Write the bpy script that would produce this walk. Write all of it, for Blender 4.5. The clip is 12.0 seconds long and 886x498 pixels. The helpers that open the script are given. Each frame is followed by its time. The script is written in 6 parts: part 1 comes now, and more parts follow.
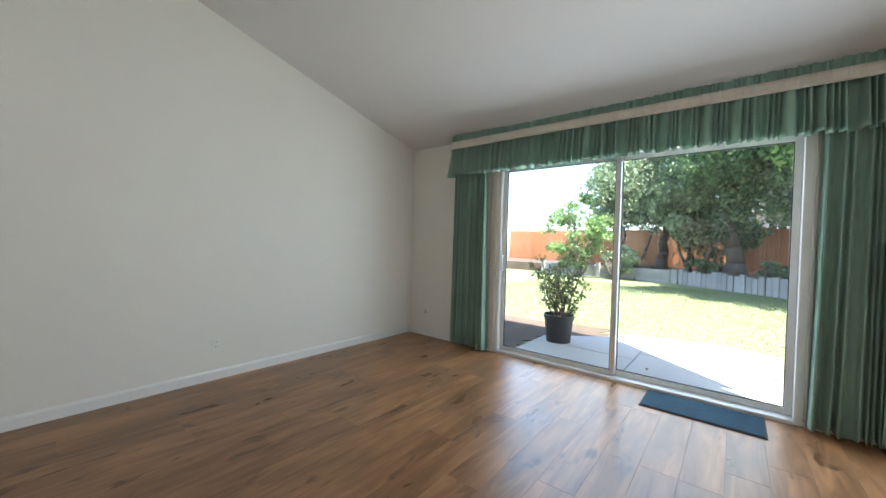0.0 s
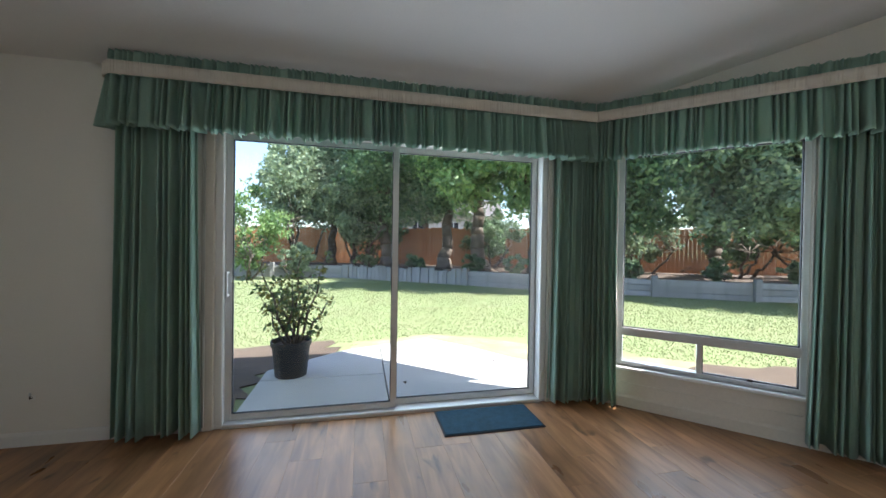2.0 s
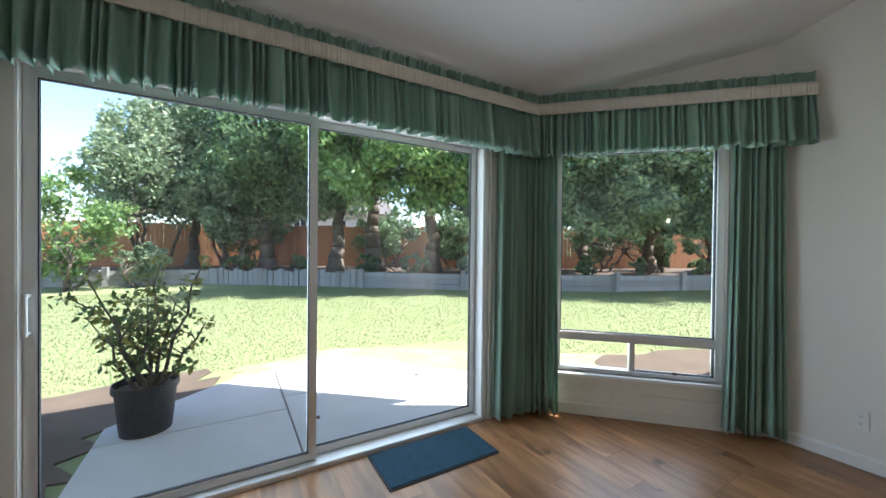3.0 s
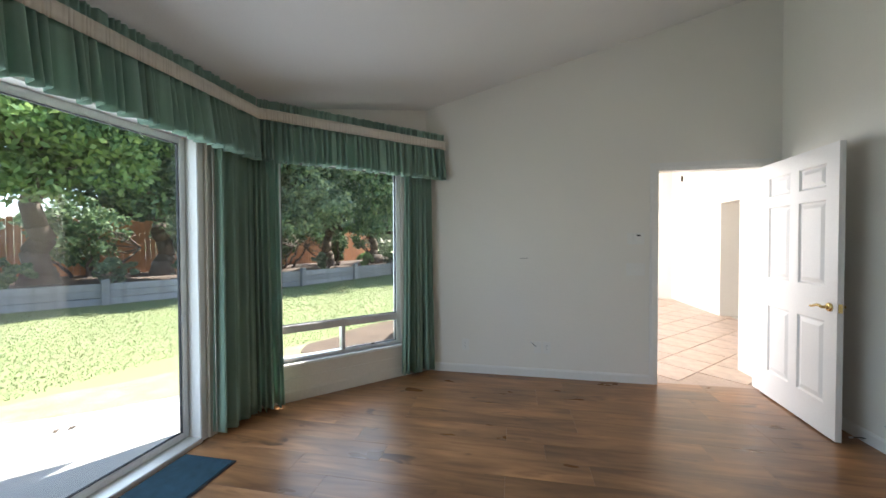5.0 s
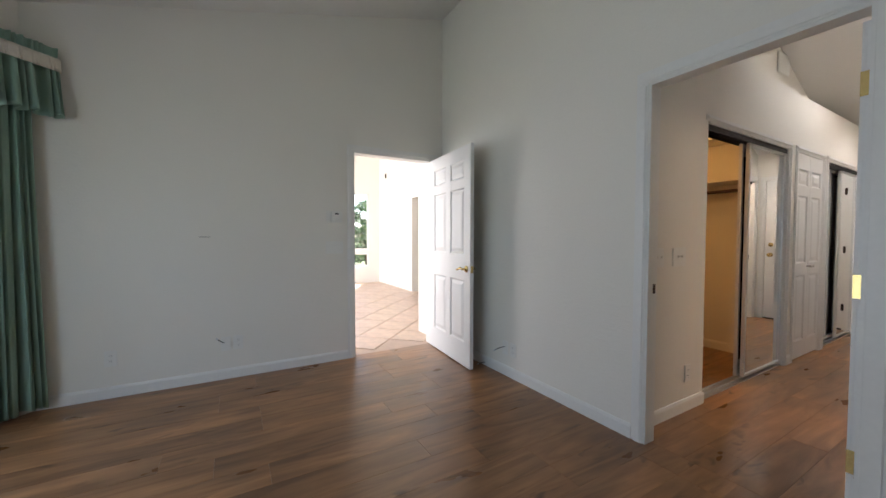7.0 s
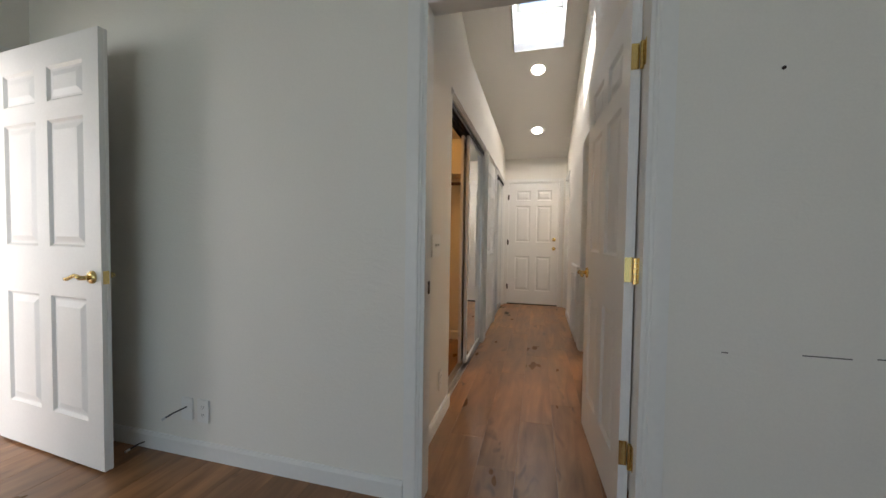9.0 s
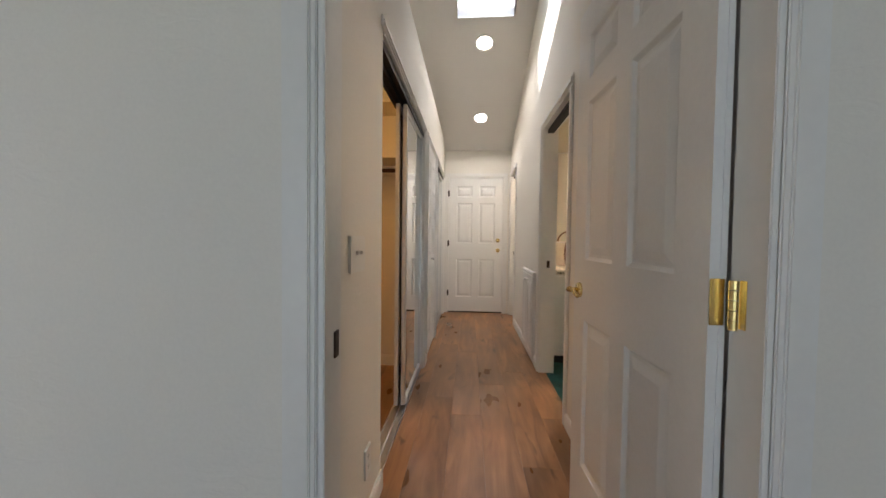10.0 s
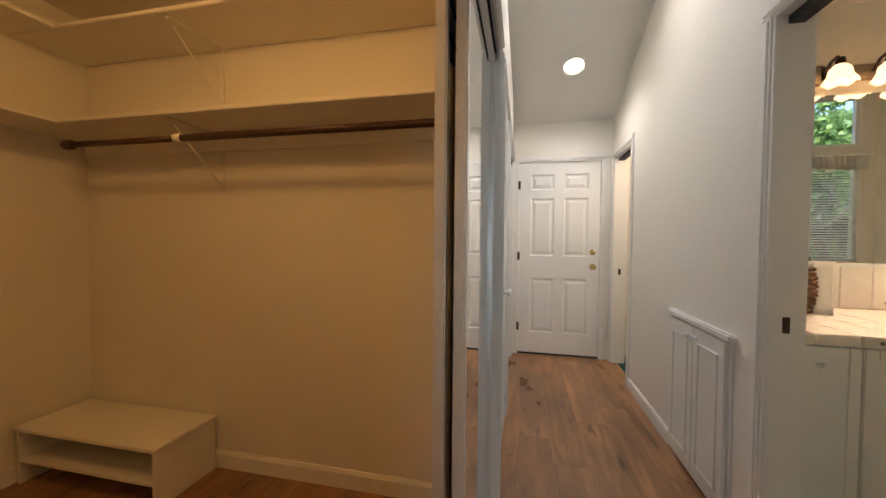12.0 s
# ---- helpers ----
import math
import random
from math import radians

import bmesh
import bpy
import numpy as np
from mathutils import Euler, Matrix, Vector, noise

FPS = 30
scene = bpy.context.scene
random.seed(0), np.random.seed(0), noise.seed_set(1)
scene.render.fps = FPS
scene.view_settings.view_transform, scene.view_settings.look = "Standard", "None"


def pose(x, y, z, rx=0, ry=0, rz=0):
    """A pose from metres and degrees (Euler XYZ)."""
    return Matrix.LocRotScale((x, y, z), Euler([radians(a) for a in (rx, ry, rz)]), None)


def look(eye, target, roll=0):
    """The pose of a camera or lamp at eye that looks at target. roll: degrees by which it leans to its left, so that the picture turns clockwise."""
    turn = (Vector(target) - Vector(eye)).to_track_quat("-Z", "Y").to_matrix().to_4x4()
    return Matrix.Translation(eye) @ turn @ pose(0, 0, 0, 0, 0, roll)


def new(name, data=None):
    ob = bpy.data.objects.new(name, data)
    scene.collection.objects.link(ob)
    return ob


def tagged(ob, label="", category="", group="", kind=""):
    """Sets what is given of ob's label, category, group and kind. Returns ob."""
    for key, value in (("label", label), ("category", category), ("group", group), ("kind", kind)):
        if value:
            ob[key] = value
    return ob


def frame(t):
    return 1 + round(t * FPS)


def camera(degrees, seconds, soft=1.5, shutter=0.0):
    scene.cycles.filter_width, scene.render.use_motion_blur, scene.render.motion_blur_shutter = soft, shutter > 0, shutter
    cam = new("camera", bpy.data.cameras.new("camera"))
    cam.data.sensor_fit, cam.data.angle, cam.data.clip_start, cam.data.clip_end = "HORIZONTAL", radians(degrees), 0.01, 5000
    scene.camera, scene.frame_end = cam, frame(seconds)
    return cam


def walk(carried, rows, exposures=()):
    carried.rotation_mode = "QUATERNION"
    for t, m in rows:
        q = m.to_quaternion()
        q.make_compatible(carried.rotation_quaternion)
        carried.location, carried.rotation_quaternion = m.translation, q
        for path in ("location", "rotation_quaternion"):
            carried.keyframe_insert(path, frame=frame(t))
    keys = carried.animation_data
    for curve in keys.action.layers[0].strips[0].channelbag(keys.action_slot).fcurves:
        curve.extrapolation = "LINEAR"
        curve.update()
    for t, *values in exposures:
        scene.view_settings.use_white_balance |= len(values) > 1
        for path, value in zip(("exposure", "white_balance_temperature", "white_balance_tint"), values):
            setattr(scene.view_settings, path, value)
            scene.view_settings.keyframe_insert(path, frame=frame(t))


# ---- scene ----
cam = camera(101.6, 12.0)
PATH = [
    (0, (-2.016, -3.564, 1.225), (-3.273, -2.009, 1.189), 1.6),
    (0.5, (-2.341, -3.504, 1.22), (-3.214, -1.705, 1.185), 1.5),
    (1, (-2.643, -3.366, 1.259), (-3.028, -1.403, 1.234), 1.2),
    (1.5, (-2.915, -3.082, 1.286), (-2.857, -1.083, 1.266), 1.1),
    (2, (-3.129, -2.786, 1.306), (-2.691, -0.834, 1.286), 0.9),
    (2.5, (-3.278, -2.455, 1.314), (-2.494, -0.615, 1.301), 0.7),
    (2.7, (-3.277, -2.316, 1.313), (-2.412, -0.513, 1.299), 0.7),
    (4.3, (-3.662, -2.063, 1.447), (-1.887, -1.144, 1.385), -0.4),
    (4.5, (-3.685, -2.107, 1.437), (-1.843, -1.329, 1.375), -0.5),
    (5, (-3.756, -2.107, 1.367), (-1.793, -1.726, 1.329), -0.2),
    (5.5, (-3.764, -2.16, 1.355), (-1.765, -2.2, 1.302), -0.3),
    (6, (-3.755, -2.181, 1.315), (-1.807, -2.631, 1.252), -0.2),
    (6.5, (-3.69, -2.28, 1.259), (-1.836, -3.026, 1.192), -0.1),
    (7, (-3.541, -2.412, 1.201), (-1.814, -3.417, 1.136), 0.1),
    (7.5, (-3.359, -2.49, 1.129), (-1.871, -3.825, 1.062), 0.2),
    (7.7, (-3.281, -2.51, 1.123), (-1.948, -3.999, 1.045), 0.3),
    (9.3, (-2.72, -3.222, 1.122), (-2.356, -5.188, 1.059), 0.9),
    (9.5, (-2.68, -3.347, 1.126), (-2.404, -5.327, 1.063), 0.9),
    (10, (-2.633, -3.778, 1.131), (-2.487, -5.772, 1.069), 0.7),
    (10.5, (-2.601, -4.193, 1.145), (-2.497, -6.189, 1.083), 0.9),
    (11, (-2.569, -4.663, 1.181), (-2.488, -6.66, 1.117), 0.6),
    (11.5, (-2.499, -5.002, 1.209), (-2.291, -6.99, 1.145), 0.6),
    (12, (-2.343, -5.304, 1.226), (-1.918, -7.257, 1.169), 0.5),
]
walk(cam, [(t, look(eye, target, roll)) for t, eye, target, roll in PATH],
     exposures=[(0, 2.5, 6150, 15), (0.5, 2.25, 6150, 15), (1.0, 1.95, 6100, 15), (1.5, 1.75, 6000, 16), (2.7, 1.85, 6000, 16), (4.5, 1.9, 6250, 16), (5.5, 2.05, 6200, 17), (6, 2.25, 6150, 18), (6.5, 1.95, 6150, 18), (7, 1.7, 6150, 18), (9.3, 1.65, 6300, 15), (10.5, 1.9, 6000, 16), (11.5, 1.75, 5700, 15), (12, 1.85, 6150, 15)])

# ---- light ----
world = bpy.data.worlds.new("sky")
scene.world = world
world.use_nodes = True
wn = world.node_tree
sky = wn.nodes.new("ShaderNodeTexSky")
sky.sky_type, sky.sun_disc = "NISHITA", False
sky.sun_elevation, sky.sun_rotation = radians(62), radians(120)
wn.nodes["Background"].inputs["Strength"].default_value = 0.14
wn.links.new(sky.outputs["Color"], wn.nodes["Background"].inputs["Color"])


def lamp(name, kind, m, energy, color=(1, 1, 1), **settings):
    data = bpy.data.lights.new(name, kind)
    data.energy, data.color = energy, color
    for key, value in settings.items():
        if key == "angle":
            data.angle = value
        elif key == "radius":
            data.shadow_soft_size = value
        elif key == "size":
            data.shape, data.size, data.size_y = "RECTANGLE", value[0], value[1]
        elif key == "spot":
            data.spot_size, data.spot_blend = value, 0.8
    ob = new(name, data)
    ob.matrix_world = m
    return ob


SUN = Vector((0.87 * math.cos(radians(62)), -0.50 * math.cos(radians(62)), math.sin(radians(62))))
lamp("sun", "SUN", look(SUN * 50, (0, 0, 0)), 5.0, (1.0, 0.95, 0.87), angle=radians(0.6))
WARM = (1.0, 0.53, 0.16)
SOFT = (1.0, 0.92, 0.82)
# daylight in the openings
lamp("sky_light_patio_door", "AREA", look((-2.86, 0.22, 1.1), (-2.86, -3, 0.9)), 10, (0.74, 0.87, 1.0), size=(2.3, 1.95))
lamp("sky_light_corner_window", "AREA", look((-0.42, -0.42, 1.2), (-2.5, -2.5, 1.0)), 4.5, (0.74, 0.87, 1.0), size=(1.0, 1.6))
# next room: added fill lamp in an opening made up for it
lamp("fill_light_next_room", "AREA", look((3.0, -1.35, 1.5), (3.0, -4, 1.0)), 80, (1.0, 0.98, 0.96), size=(4.5, 2.3))
lamp("sky_light_skylight", "AREA", look((-2.757, -6.55, 4.4), (-2.757, -6.86, 0)), 26, (0.78, 0.88, 1.0), size=(0.5, 0.7))
# lamps
for ly, lz in ((-7.58, 3.09), (-8.60, 2.66)):
    lamp("downlight_bulb", "SPOT", pose(-2.757, ly, lz - 0.05), 7, SOFT, radius=0.06, spot=radians(150))
lamp("closet_bulb", "POINT", pose(-1.35, -5.75, 2.2), 4.3, WARM, radius=0.08)

# ---- materials ----


def material(name, color, rough=0.6, metal=0.0, vary=0.06, scale=6.0, grain=60.0, bump=0.05, stain=None, spec=0.5, coord="Object", sheen=0.0, trans=0.0, trowel=0.0):
    """A surface with variation at two scales and fine relief."""
    m = bpy.data.materials.new(name)
    m.use_nodes = True
    n, k = m.node_tree.nodes, m.node_tree.links
    b = n["Principled BSDF"]
    tc = n.new("ShaderNodeTexCoord")
    big, fine = n.new("ShaderNodeTexNoise"), n.new("ShaderNodeTexNoise")
    big.inputs["Scale"].default_value, big.inputs["Detail"].default_value = scale, 4
    fine.inputs["Scale"].default_value, fine.inputs["Detail"].default_value = grain, 3
    for x in (big, fine):
        k.new(tc.outputs[coord], x.inputs["Vector"])
    add = n.new("ShaderNodeMath")
    add.operation = "ADD"
    k.new(big.outputs["Fac"], add.inputs[0])
    k.new(fine.outputs["Fac"], add.inputs[1])
    ramp = n.new("ShaderNodeValToRGB")
    e = ramp.color_ramp.elements
    e[0].position, e[1].position = 0.3, 0.7
    low = stain or [c * (1 - vary * 2) for c in color]
    e[0].color, e[1].color = (*low, 1), (*[min(1, c * (1 + vary)) for c in color], 1)
    half = n.new("ShaderNodeMath")
    half.operation = "MULTIPLY"
    half.inputs[1].default_value = 0.5
    k.new(add.outputs[0], half.inputs[0])
    k.new(half.outputs[0], ramp.inputs["Fac"])
    k.new(ramp.outputs["Color"], b.inputs["Base Color"])
    b.inputs["Roughness"].default_value, b.inputs["Metallic"].default_value = rough, metal
    b.inputs["Specular IOR Level"].default_value = spec
    if sheen:
        b.inputs["Sheen Weight"].default_value = sheen
    if trans:
        b.inputs["Subsurface Weight"].default_value = 0
        mix, tr = n.new("ShaderNodeMixShader"), n.new("ShaderNodeBsdfTranslucent")
        k.new(ramp.outputs["Color"], tr.inputs["Color"])
        mix.inputs["Fac"].default_value = trans
        k.new(b.outputs[0], mix.inputs[1])
        k.new(tr.outputs[0], mix.inputs[2])
        k.new(mix.outputs[0], n["Material Output"].inputs["Surface"])
    if bump:
        bp = n.new("ShaderNodeBump")
        bp.inputs["Strength"].default_value, bp.inputs["Distance"].default_value = bump, 0.01
        k.new(fine.outputs["Fac"], bp.inputs["Height"])
        k.new(bp.outputs["Normal"], b.inputs["Normal"])
    if trowel:
        # hand-trowelled plaster: flattened ridges in loose sweeps
        tm, tn, tr_ = n.new("ShaderNodeMapping"), n.new("ShaderNodeTexNoise"), n.new("ShaderNodeMapRange")
        tm.inputs["Scale"].default_value, tm.inputs["Rotation"].default_value = (11, 11, 27), (0.25, 0.2, 0)
        tn.inputs["Scale"].default_value, tn.inputs["Detail"].default_value, tn.inputs["Distortion"].default_value = 1.0, 5, 1.3
        tr_.inputs["From Min"].default_value, tr_.inputs["From Max"].default_value = 0.5, 0.62
        k.new(tc.outputs[coord], tm.inputs["Vector"])
        k.new(tm.outputs[0], tn.inputs["Vector"])
        k.new(tn.outputs["Fac"], tr_.inputs["Value"])
        b2 = n.new("ShaderNodeBump")
        b2.inputs["Strength"].default_value, b2.inputs["Distance"].default_value = trowel, 0.004
        k.new(tr_.outputs[0], b2.inputs["Height"])
        k.new(bp.outputs["Normal"], b2.inputs["Normal"])
        k.new(b2.outputs["Normal"], b.inputs["Normal"])
    return m


def wood_plank(name, dark, light, rough=0.32, length_axis=1):
    """Plank wood: stretched grain, knots, and a tone of its own for each piece."""
    m = bpy.data.materials.new(name)
    m.use_nodes = True
    n, k = m.node_tree.nodes, m.node_tree.links
    b = n["Principled BSDF"]
    tc, info = n.new("ShaderNodeTexCoord"), n.new("ShaderNodeObjectInfo")
    shift = n.new("ShaderNodeVectorMath")
    shift.operation = "SCALE"
    shift.inputs[0].default_value = (37.0, 61.0, 11.0)
    k.new(info.outputs["Random"], shift.inputs["Scale"])
    add = n.new("ShaderNodeVectorMath")
    k.new(tc.outputs["Object"], add.inputs[0])
    k.new(shift.outputs[0], add.inputs[1])
    stretch = n.new("ShaderNodeMapping")
    s = [4.6, 4.6, 4.6]
    s[length_axis] = 0.55
    stretch.inputs["Scale"].default_value = s
    k.new(add.outputs[0], stretch.inputs["Vector"])
    grain, blotch, knots = n.new("ShaderNodeTexNoise"), n.new("ShaderNodeTexNoise"), n.new("ShaderNodeTexNoise")
    grain.inputs["Scale"].default_value, grain.inputs["Detail"].default_value, grain.inputs["Distortion"].default_value = 2.4, 7, 1.6
    k.new(stretch.outputs[0], grain.inputs["Vector"])
    soft = n.new("ShaderNodeMapping")
    s2 = [3.0, 3.0, 3.0]
    s2[length_axis] = 1.1
    soft.inputs["Scale"].default_value = s2
    k.new(add.outputs[0], soft.inputs["Vector"])
    blotch.inputs["Scale"].default_value, blotch.inputs["Detail"].default_value = 1.6, 3
    k.new(soft.outputs[0], blotch.inputs["Vector"])
    knots.inputs["Scale"].default_value, knots.inputs["Detail"].default_value, knots.inputs["Distortion"].default_value = 3.4, 2, 0.6
    k.new(soft.outputs[0], knots.inputs["Vector"])
    r1 = n.new("ShaderNodeValToRGB")
    r1.color_ramp.elements[0].position, r1.color_ramp.elements[1].position = 0.26, 0.70
    r1.color_ramp.elements[0].color, r1.color_ramp.elements[1].color = (*dark, 1), (*light, 1)
    k.new(grain.outputs["Fac"], r1.inputs["Fac"])
    tone = n.new("ShaderNodeMapRange")
    tone.inputs["To Min"].default_value, tone.inputs["To Max"].default_value = 0.86, 1.12
    k.new(info.outputs["Random"], tone.inputs["Value"])
    bl = n.new("ShaderNodeMapRange")
    bl.inputs["From Min"].default_value, bl.inputs["From Max"].default_value = 0.3, 0.7
    bl.inputs["To Min"].default_value, bl.inputs["To Max"].default_value = 0.62, 1.25
    k.new(blotch.outputs["Fac"], bl.inputs["Value"])
    kn = n.new("ShaderNodeMapRange")
    kn.inputs["From Min"].default_value, kn.inputs["From Max"].default_value = 0.24, 0.36
    kn.inputs["To Min"].default_value, kn.inputs["To Max"].default_value = 0.35, 1.0
    k.new(knots.outputs["Fac"], kn.inputs["Value"])
    mul, mul2 = n.new("ShaderNodeMath"), n.new("ShaderNodeMath")
    mul.operation = mul2.operation = "MULTIPLY"
    k.new(tone.outputs[0], mul.inputs[0])
    k.new(bl.outputs[0], mul.inputs[1])
    k.new(mul.outputs[0], mul2.inputs[0])
    k.new(kn.outputs[0], mul2.inputs[1])
    sc = n.new("ShaderNodeVectorMath")
    sc.operation = "SCALE"
    k.new(r1.outputs["Color"], sc.inputs[0])
    k.new(mul2.outputs[0], sc.inputs["Scale"])
    k.new(sc.outputs[0], b.inputs["Base Color"])
    rr = n.new("ShaderNodeMapRange")
    rr.inputs["To Min"].default_value, rr.inputs["To Max"].default_value = rough - 0.06, rough + 0.14
    k.new(blotch.outputs["Fac"], rr.inputs["Value"])
    k.new(rr.outputs[0], b.inputs["Roughness"])
    bp = n.new("ShaderNodeBump")
    bp.inputs["Strength"].default_value, bp.inputs["Distance"].default_value = 0.06, 0.01
    k.new(grain.outputs["Fac"], bp.inputs["Height"])
    k.new(bp.outputs["Normal"], b.inputs["Normal"])
    return m


def varied(name, colors, rough=0.7, trans=0.0, per_object=False, bump=0.0):
    """A colour of its own for each leaf, board or stone."""
    m = bpy.data.materials.new(name)
    m.use_nodes = True
    n, k = m.node_tree.nodes, m.node_tree.links
    b = n["Principled BSDF"]
    src = n.new("ShaderNodeObjectInfo" if per_object else "ShaderNodeNewGeometry")
    ramp = n.new("ShaderNodeValToRGB")
    e = ramp.color_ramp.elements
    e[0].color, e[1].color = (*colors[0], 1), (*colors[-1], 1)
    for i, c in enumerate(colors[1:-1], 1):
        e.new(i / (len(colors) - 1)).color = (*c, 1)
    k.new(src.outputs["Random" if per_object else "Random Per Island"], ramp.inputs["Fac"])
    tc, tex = n.new("ShaderNodeTexCoord"), n.new("ShaderNodeTexNoise")
    tex.inputs["Scale"].default_value, tex.inputs["Detail"].default_value = 9.0, 5
    mp = n.new("ShaderNodeMapping")
    mp.inputs["Scale"].default_value = (1, 1, 0.25)
    k.new(tc.outputs["Object"], mp.inputs["Vector"])
    k.new(mp.outputs[0], tex.inputs["Vector"])
    mr = n.new("ShaderNodeMapRange")
    mr.inputs["To Min"].default_value, mr.inputs["To Max"].default_value = 0.6, 1.35
    k.new(tex.outputs["Fac"], mr.inputs["Value"])
    sc = n.new("ShaderNodeVectorMath")
    sc.operation = "SCALE"
    k.new(ramp.outputs["Color"], sc.inputs[0])
    k.new(mr.outputs[0], sc.inputs["Scale"])
    k.new(sc.outputs[0], b.inputs["Base Color"])
    b.inputs["Roughness"].default_value = rough
    if bump:
        bp = n.new("ShaderNodeBump")
        bp.inputs["Strength"].default_value = bump
        bp.inputs["Distance"].default_value = 0.02
        k.new(tex.outputs["Fac"], bp.inputs["Height"])
        k.new(bp.outputs["Normal"], b.inputs["Normal"])
    if trans:
        mix, tr = n.new("ShaderNodeMixShader"), n.new("ShaderNodeBsdfTranslucent")
        k.new(sc.outputs[0], tr.inputs["Color"])
        mix.inputs["Fac"].default_value = trans
        k.new(b.outputs[0], mix.inputs[1])
        k.new(tr.outputs[0], mix.inputs[2])
        k.new(mix.outputs[0], n["Material Output"].inputs["Surface"])
    return m


def plain(name, color, rough=0.4, metal=0.0, emit=0.0):
    m = bpy.data.materials.new(name)
    m.use_nodes = True
    b = m.node_tree.nodes["Principled BSDF"]
    b.inputs["Base Color"].default_value = (*color, 1)
    b.inputs["Roughness"].default_value, b.inputs["Metallic"].default_value = rough, metal
    if emit:
        b.inputs["Emission Color"].default_value, b.inputs["Emission Strength"].default_value = (*color, 1), emit
    return m


def pane_glass():
    m = bpy.data.materials.new("window_glass")
    m.use_nodes = True
    n, k = m.node_tree.nodes, m.node_tree.links
    clear, gloss, mix, fres = n.new("ShaderNodeBsdfTransparent"), n.new("ShaderNodeBsdfGlossy"), n.new("ShaderNodeMixShader"), n.new("ShaderNodeLayerWeight")
    power, scale = n.new("ShaderNodeMath"), n.new("ShaderNodeMapRange")
    power.operation, power.inputs[1].default_value = "POWER", 4.5
    scale.inputs["To Min"].default_value, scale.inputs["To Max"].default_value = 0.035, 0.6
    clear.inputs["Color"].default_value = (0.93, 0.96, 0.95, 1)
    gloss.inputs["Roughness"].default_value = 0.0
    k.new(fres.outputs["Facing"], power.inputs[0])
    k.new(power.outputs[0], scale.inputs["Value"])
    k.new(scale.outputs[0], mix.inputs["Fac"])
    k.new(clear.outputs[0], mix.inputs[1])
    k.new(gloss.outputs[0], mix.inputs[2])
    k.new(mix.outputs[0], n["Material Output"].inputs["Surface"])
    return m


WALL = material("wall_paint", (0.81, 0.78, 0.705), 0.62, vary=0.02, scale=1.3, grain=120, bump=0.04, trowel=0.11)
CEIL = material("ceiling_paint", (0.75, 0.73, 0.69), 0.85, vary=0.02, scale=1.5, grain=140, bump=0.10, trowel=0.1)
TRIM = material("trim_paint", (0.80, 0.79, 0.75), 0.38, vary=0.02, scale=3, grain=40, bump=0.02)
DOORP = material("door_paint", (0.80, 0.795, 0.765), 0.42, vary=0.02, scale=3, grain=90, bump=0.03)
CREAMW = material("cream_window_trim", (0.72, 0.66, 0.56), 0.45, vary=0.04, scale=3, grain=60, bump=0.02)
ALU = material("aluminium_frame", (0.72, 0.72, 0.70), 0.38, 0.55, vary=0.05, scale=8, grain=90, bump=0.01)
STEEL = material("brushed_steel", (0.62, 0.63, 0.64), 0.28, 0.95, vary=0.05, scale=6, grain=160, bump=0.02)
BRASS = material("brass", (0.83, 0.62, 0.26), 0.22, 1.0, vary=0.08, scale=12, grain=90, bump=0.01)
DARK = material("dark_recess", (0.02, 0.02, 0.02), 0.7, vary=0.2, bump=0.0)
BRONZE = material("dark_bronze", (0.05, 0.03, 0.02), 0.35, 0.6, vary=0.2, bump=0.01)
RODM = material("dark_rod", (0.07, 0.03, 0.02), 0.4, 0.2, vary=0.2, bump=0.01)
GLASS = pane_glass()
MIRROR = plain("mirror", (0.92, 0.93, 0.92), 0.0, 1.0)
CURTAIN = material("green_curtain_cloth", (0.345, 0.515, 0.41), 0.85, vary=0.10, scale=3, grain=420, bump=0.10, sheen=0.25, trans=0.28)
LINING = material("pale_curtain_lining", (0.62, 0.60, 0.54), 0.85, vary=0.05, scale=4, grain=300, bump=0.05, trans=0.25)
BAND = material("cream_valance_band", (0.72, 0.66, 0.56), 0.8, vary=0.05, scale=8, grain=300, bump=0.12)
MAT = material("teal_mat_pile", (0.012, 0.055, 0.085), 0.95, vary=0.25, scale=18, grain=350, bump=0.5)
PLATE = material("switch_plate_plastic", (0.80, 0.79, 0.74), 0.35, vary=0.02, bump=0.0)
CARPET = material("green_carpet", (0.015, 0.10, 0.085), 0.95, vary=0.35, scale=9, grain=260, bump=0.6)
CLOSETP = material("closet_paint", (0.74, 0.69, 0.58), 0.75, vary=0.03, scale=1.6, grain=110, bump=0.08)
SHELFP = material("shelf_paint", (0.76, 0.72, 0.62), 0.5, vary=0.03, scale=4, grain=60, bump=0.03)
FLOOR = wood_plank("oak_plank", (0.20, 0.092, 0.038), (0.395, 0.20, 0.086), 0.27)
SUBF = material("plank_joint", (0.05, 0.025, 0.012), 0.8, vary=0.2, bump=0)
TILE = varied("peach_floor_tile", [(0.56, 0.42, 0.32), (0.60, 0.45, 0.35), (0.58, 0.44, 0.33)], 0.4, per_object=True, bump=0.03)
GROUT = material("tile_grout", (0.54, 0.41, 0.32), 0.8, vary=0.1, bump=0.05)
CTILE = material("counter_tile", (0.74, 0.69, 0.60), 0.25, vary=0.03, scale=8, grain=40, bump=0.01)
CONC = material("patio_concrete", (0.52, 0.50, 0.47), 0.85, vary=0.10, scale=2.2, grain=70, bump=0.15)
LAWN = material("lawn_turf", (0.165, 0.215, 0.08), 0.95, vary=0.25, scale=1.6, grain=30, bump=0.25, stain=(0.20, 0.19, 0.10))
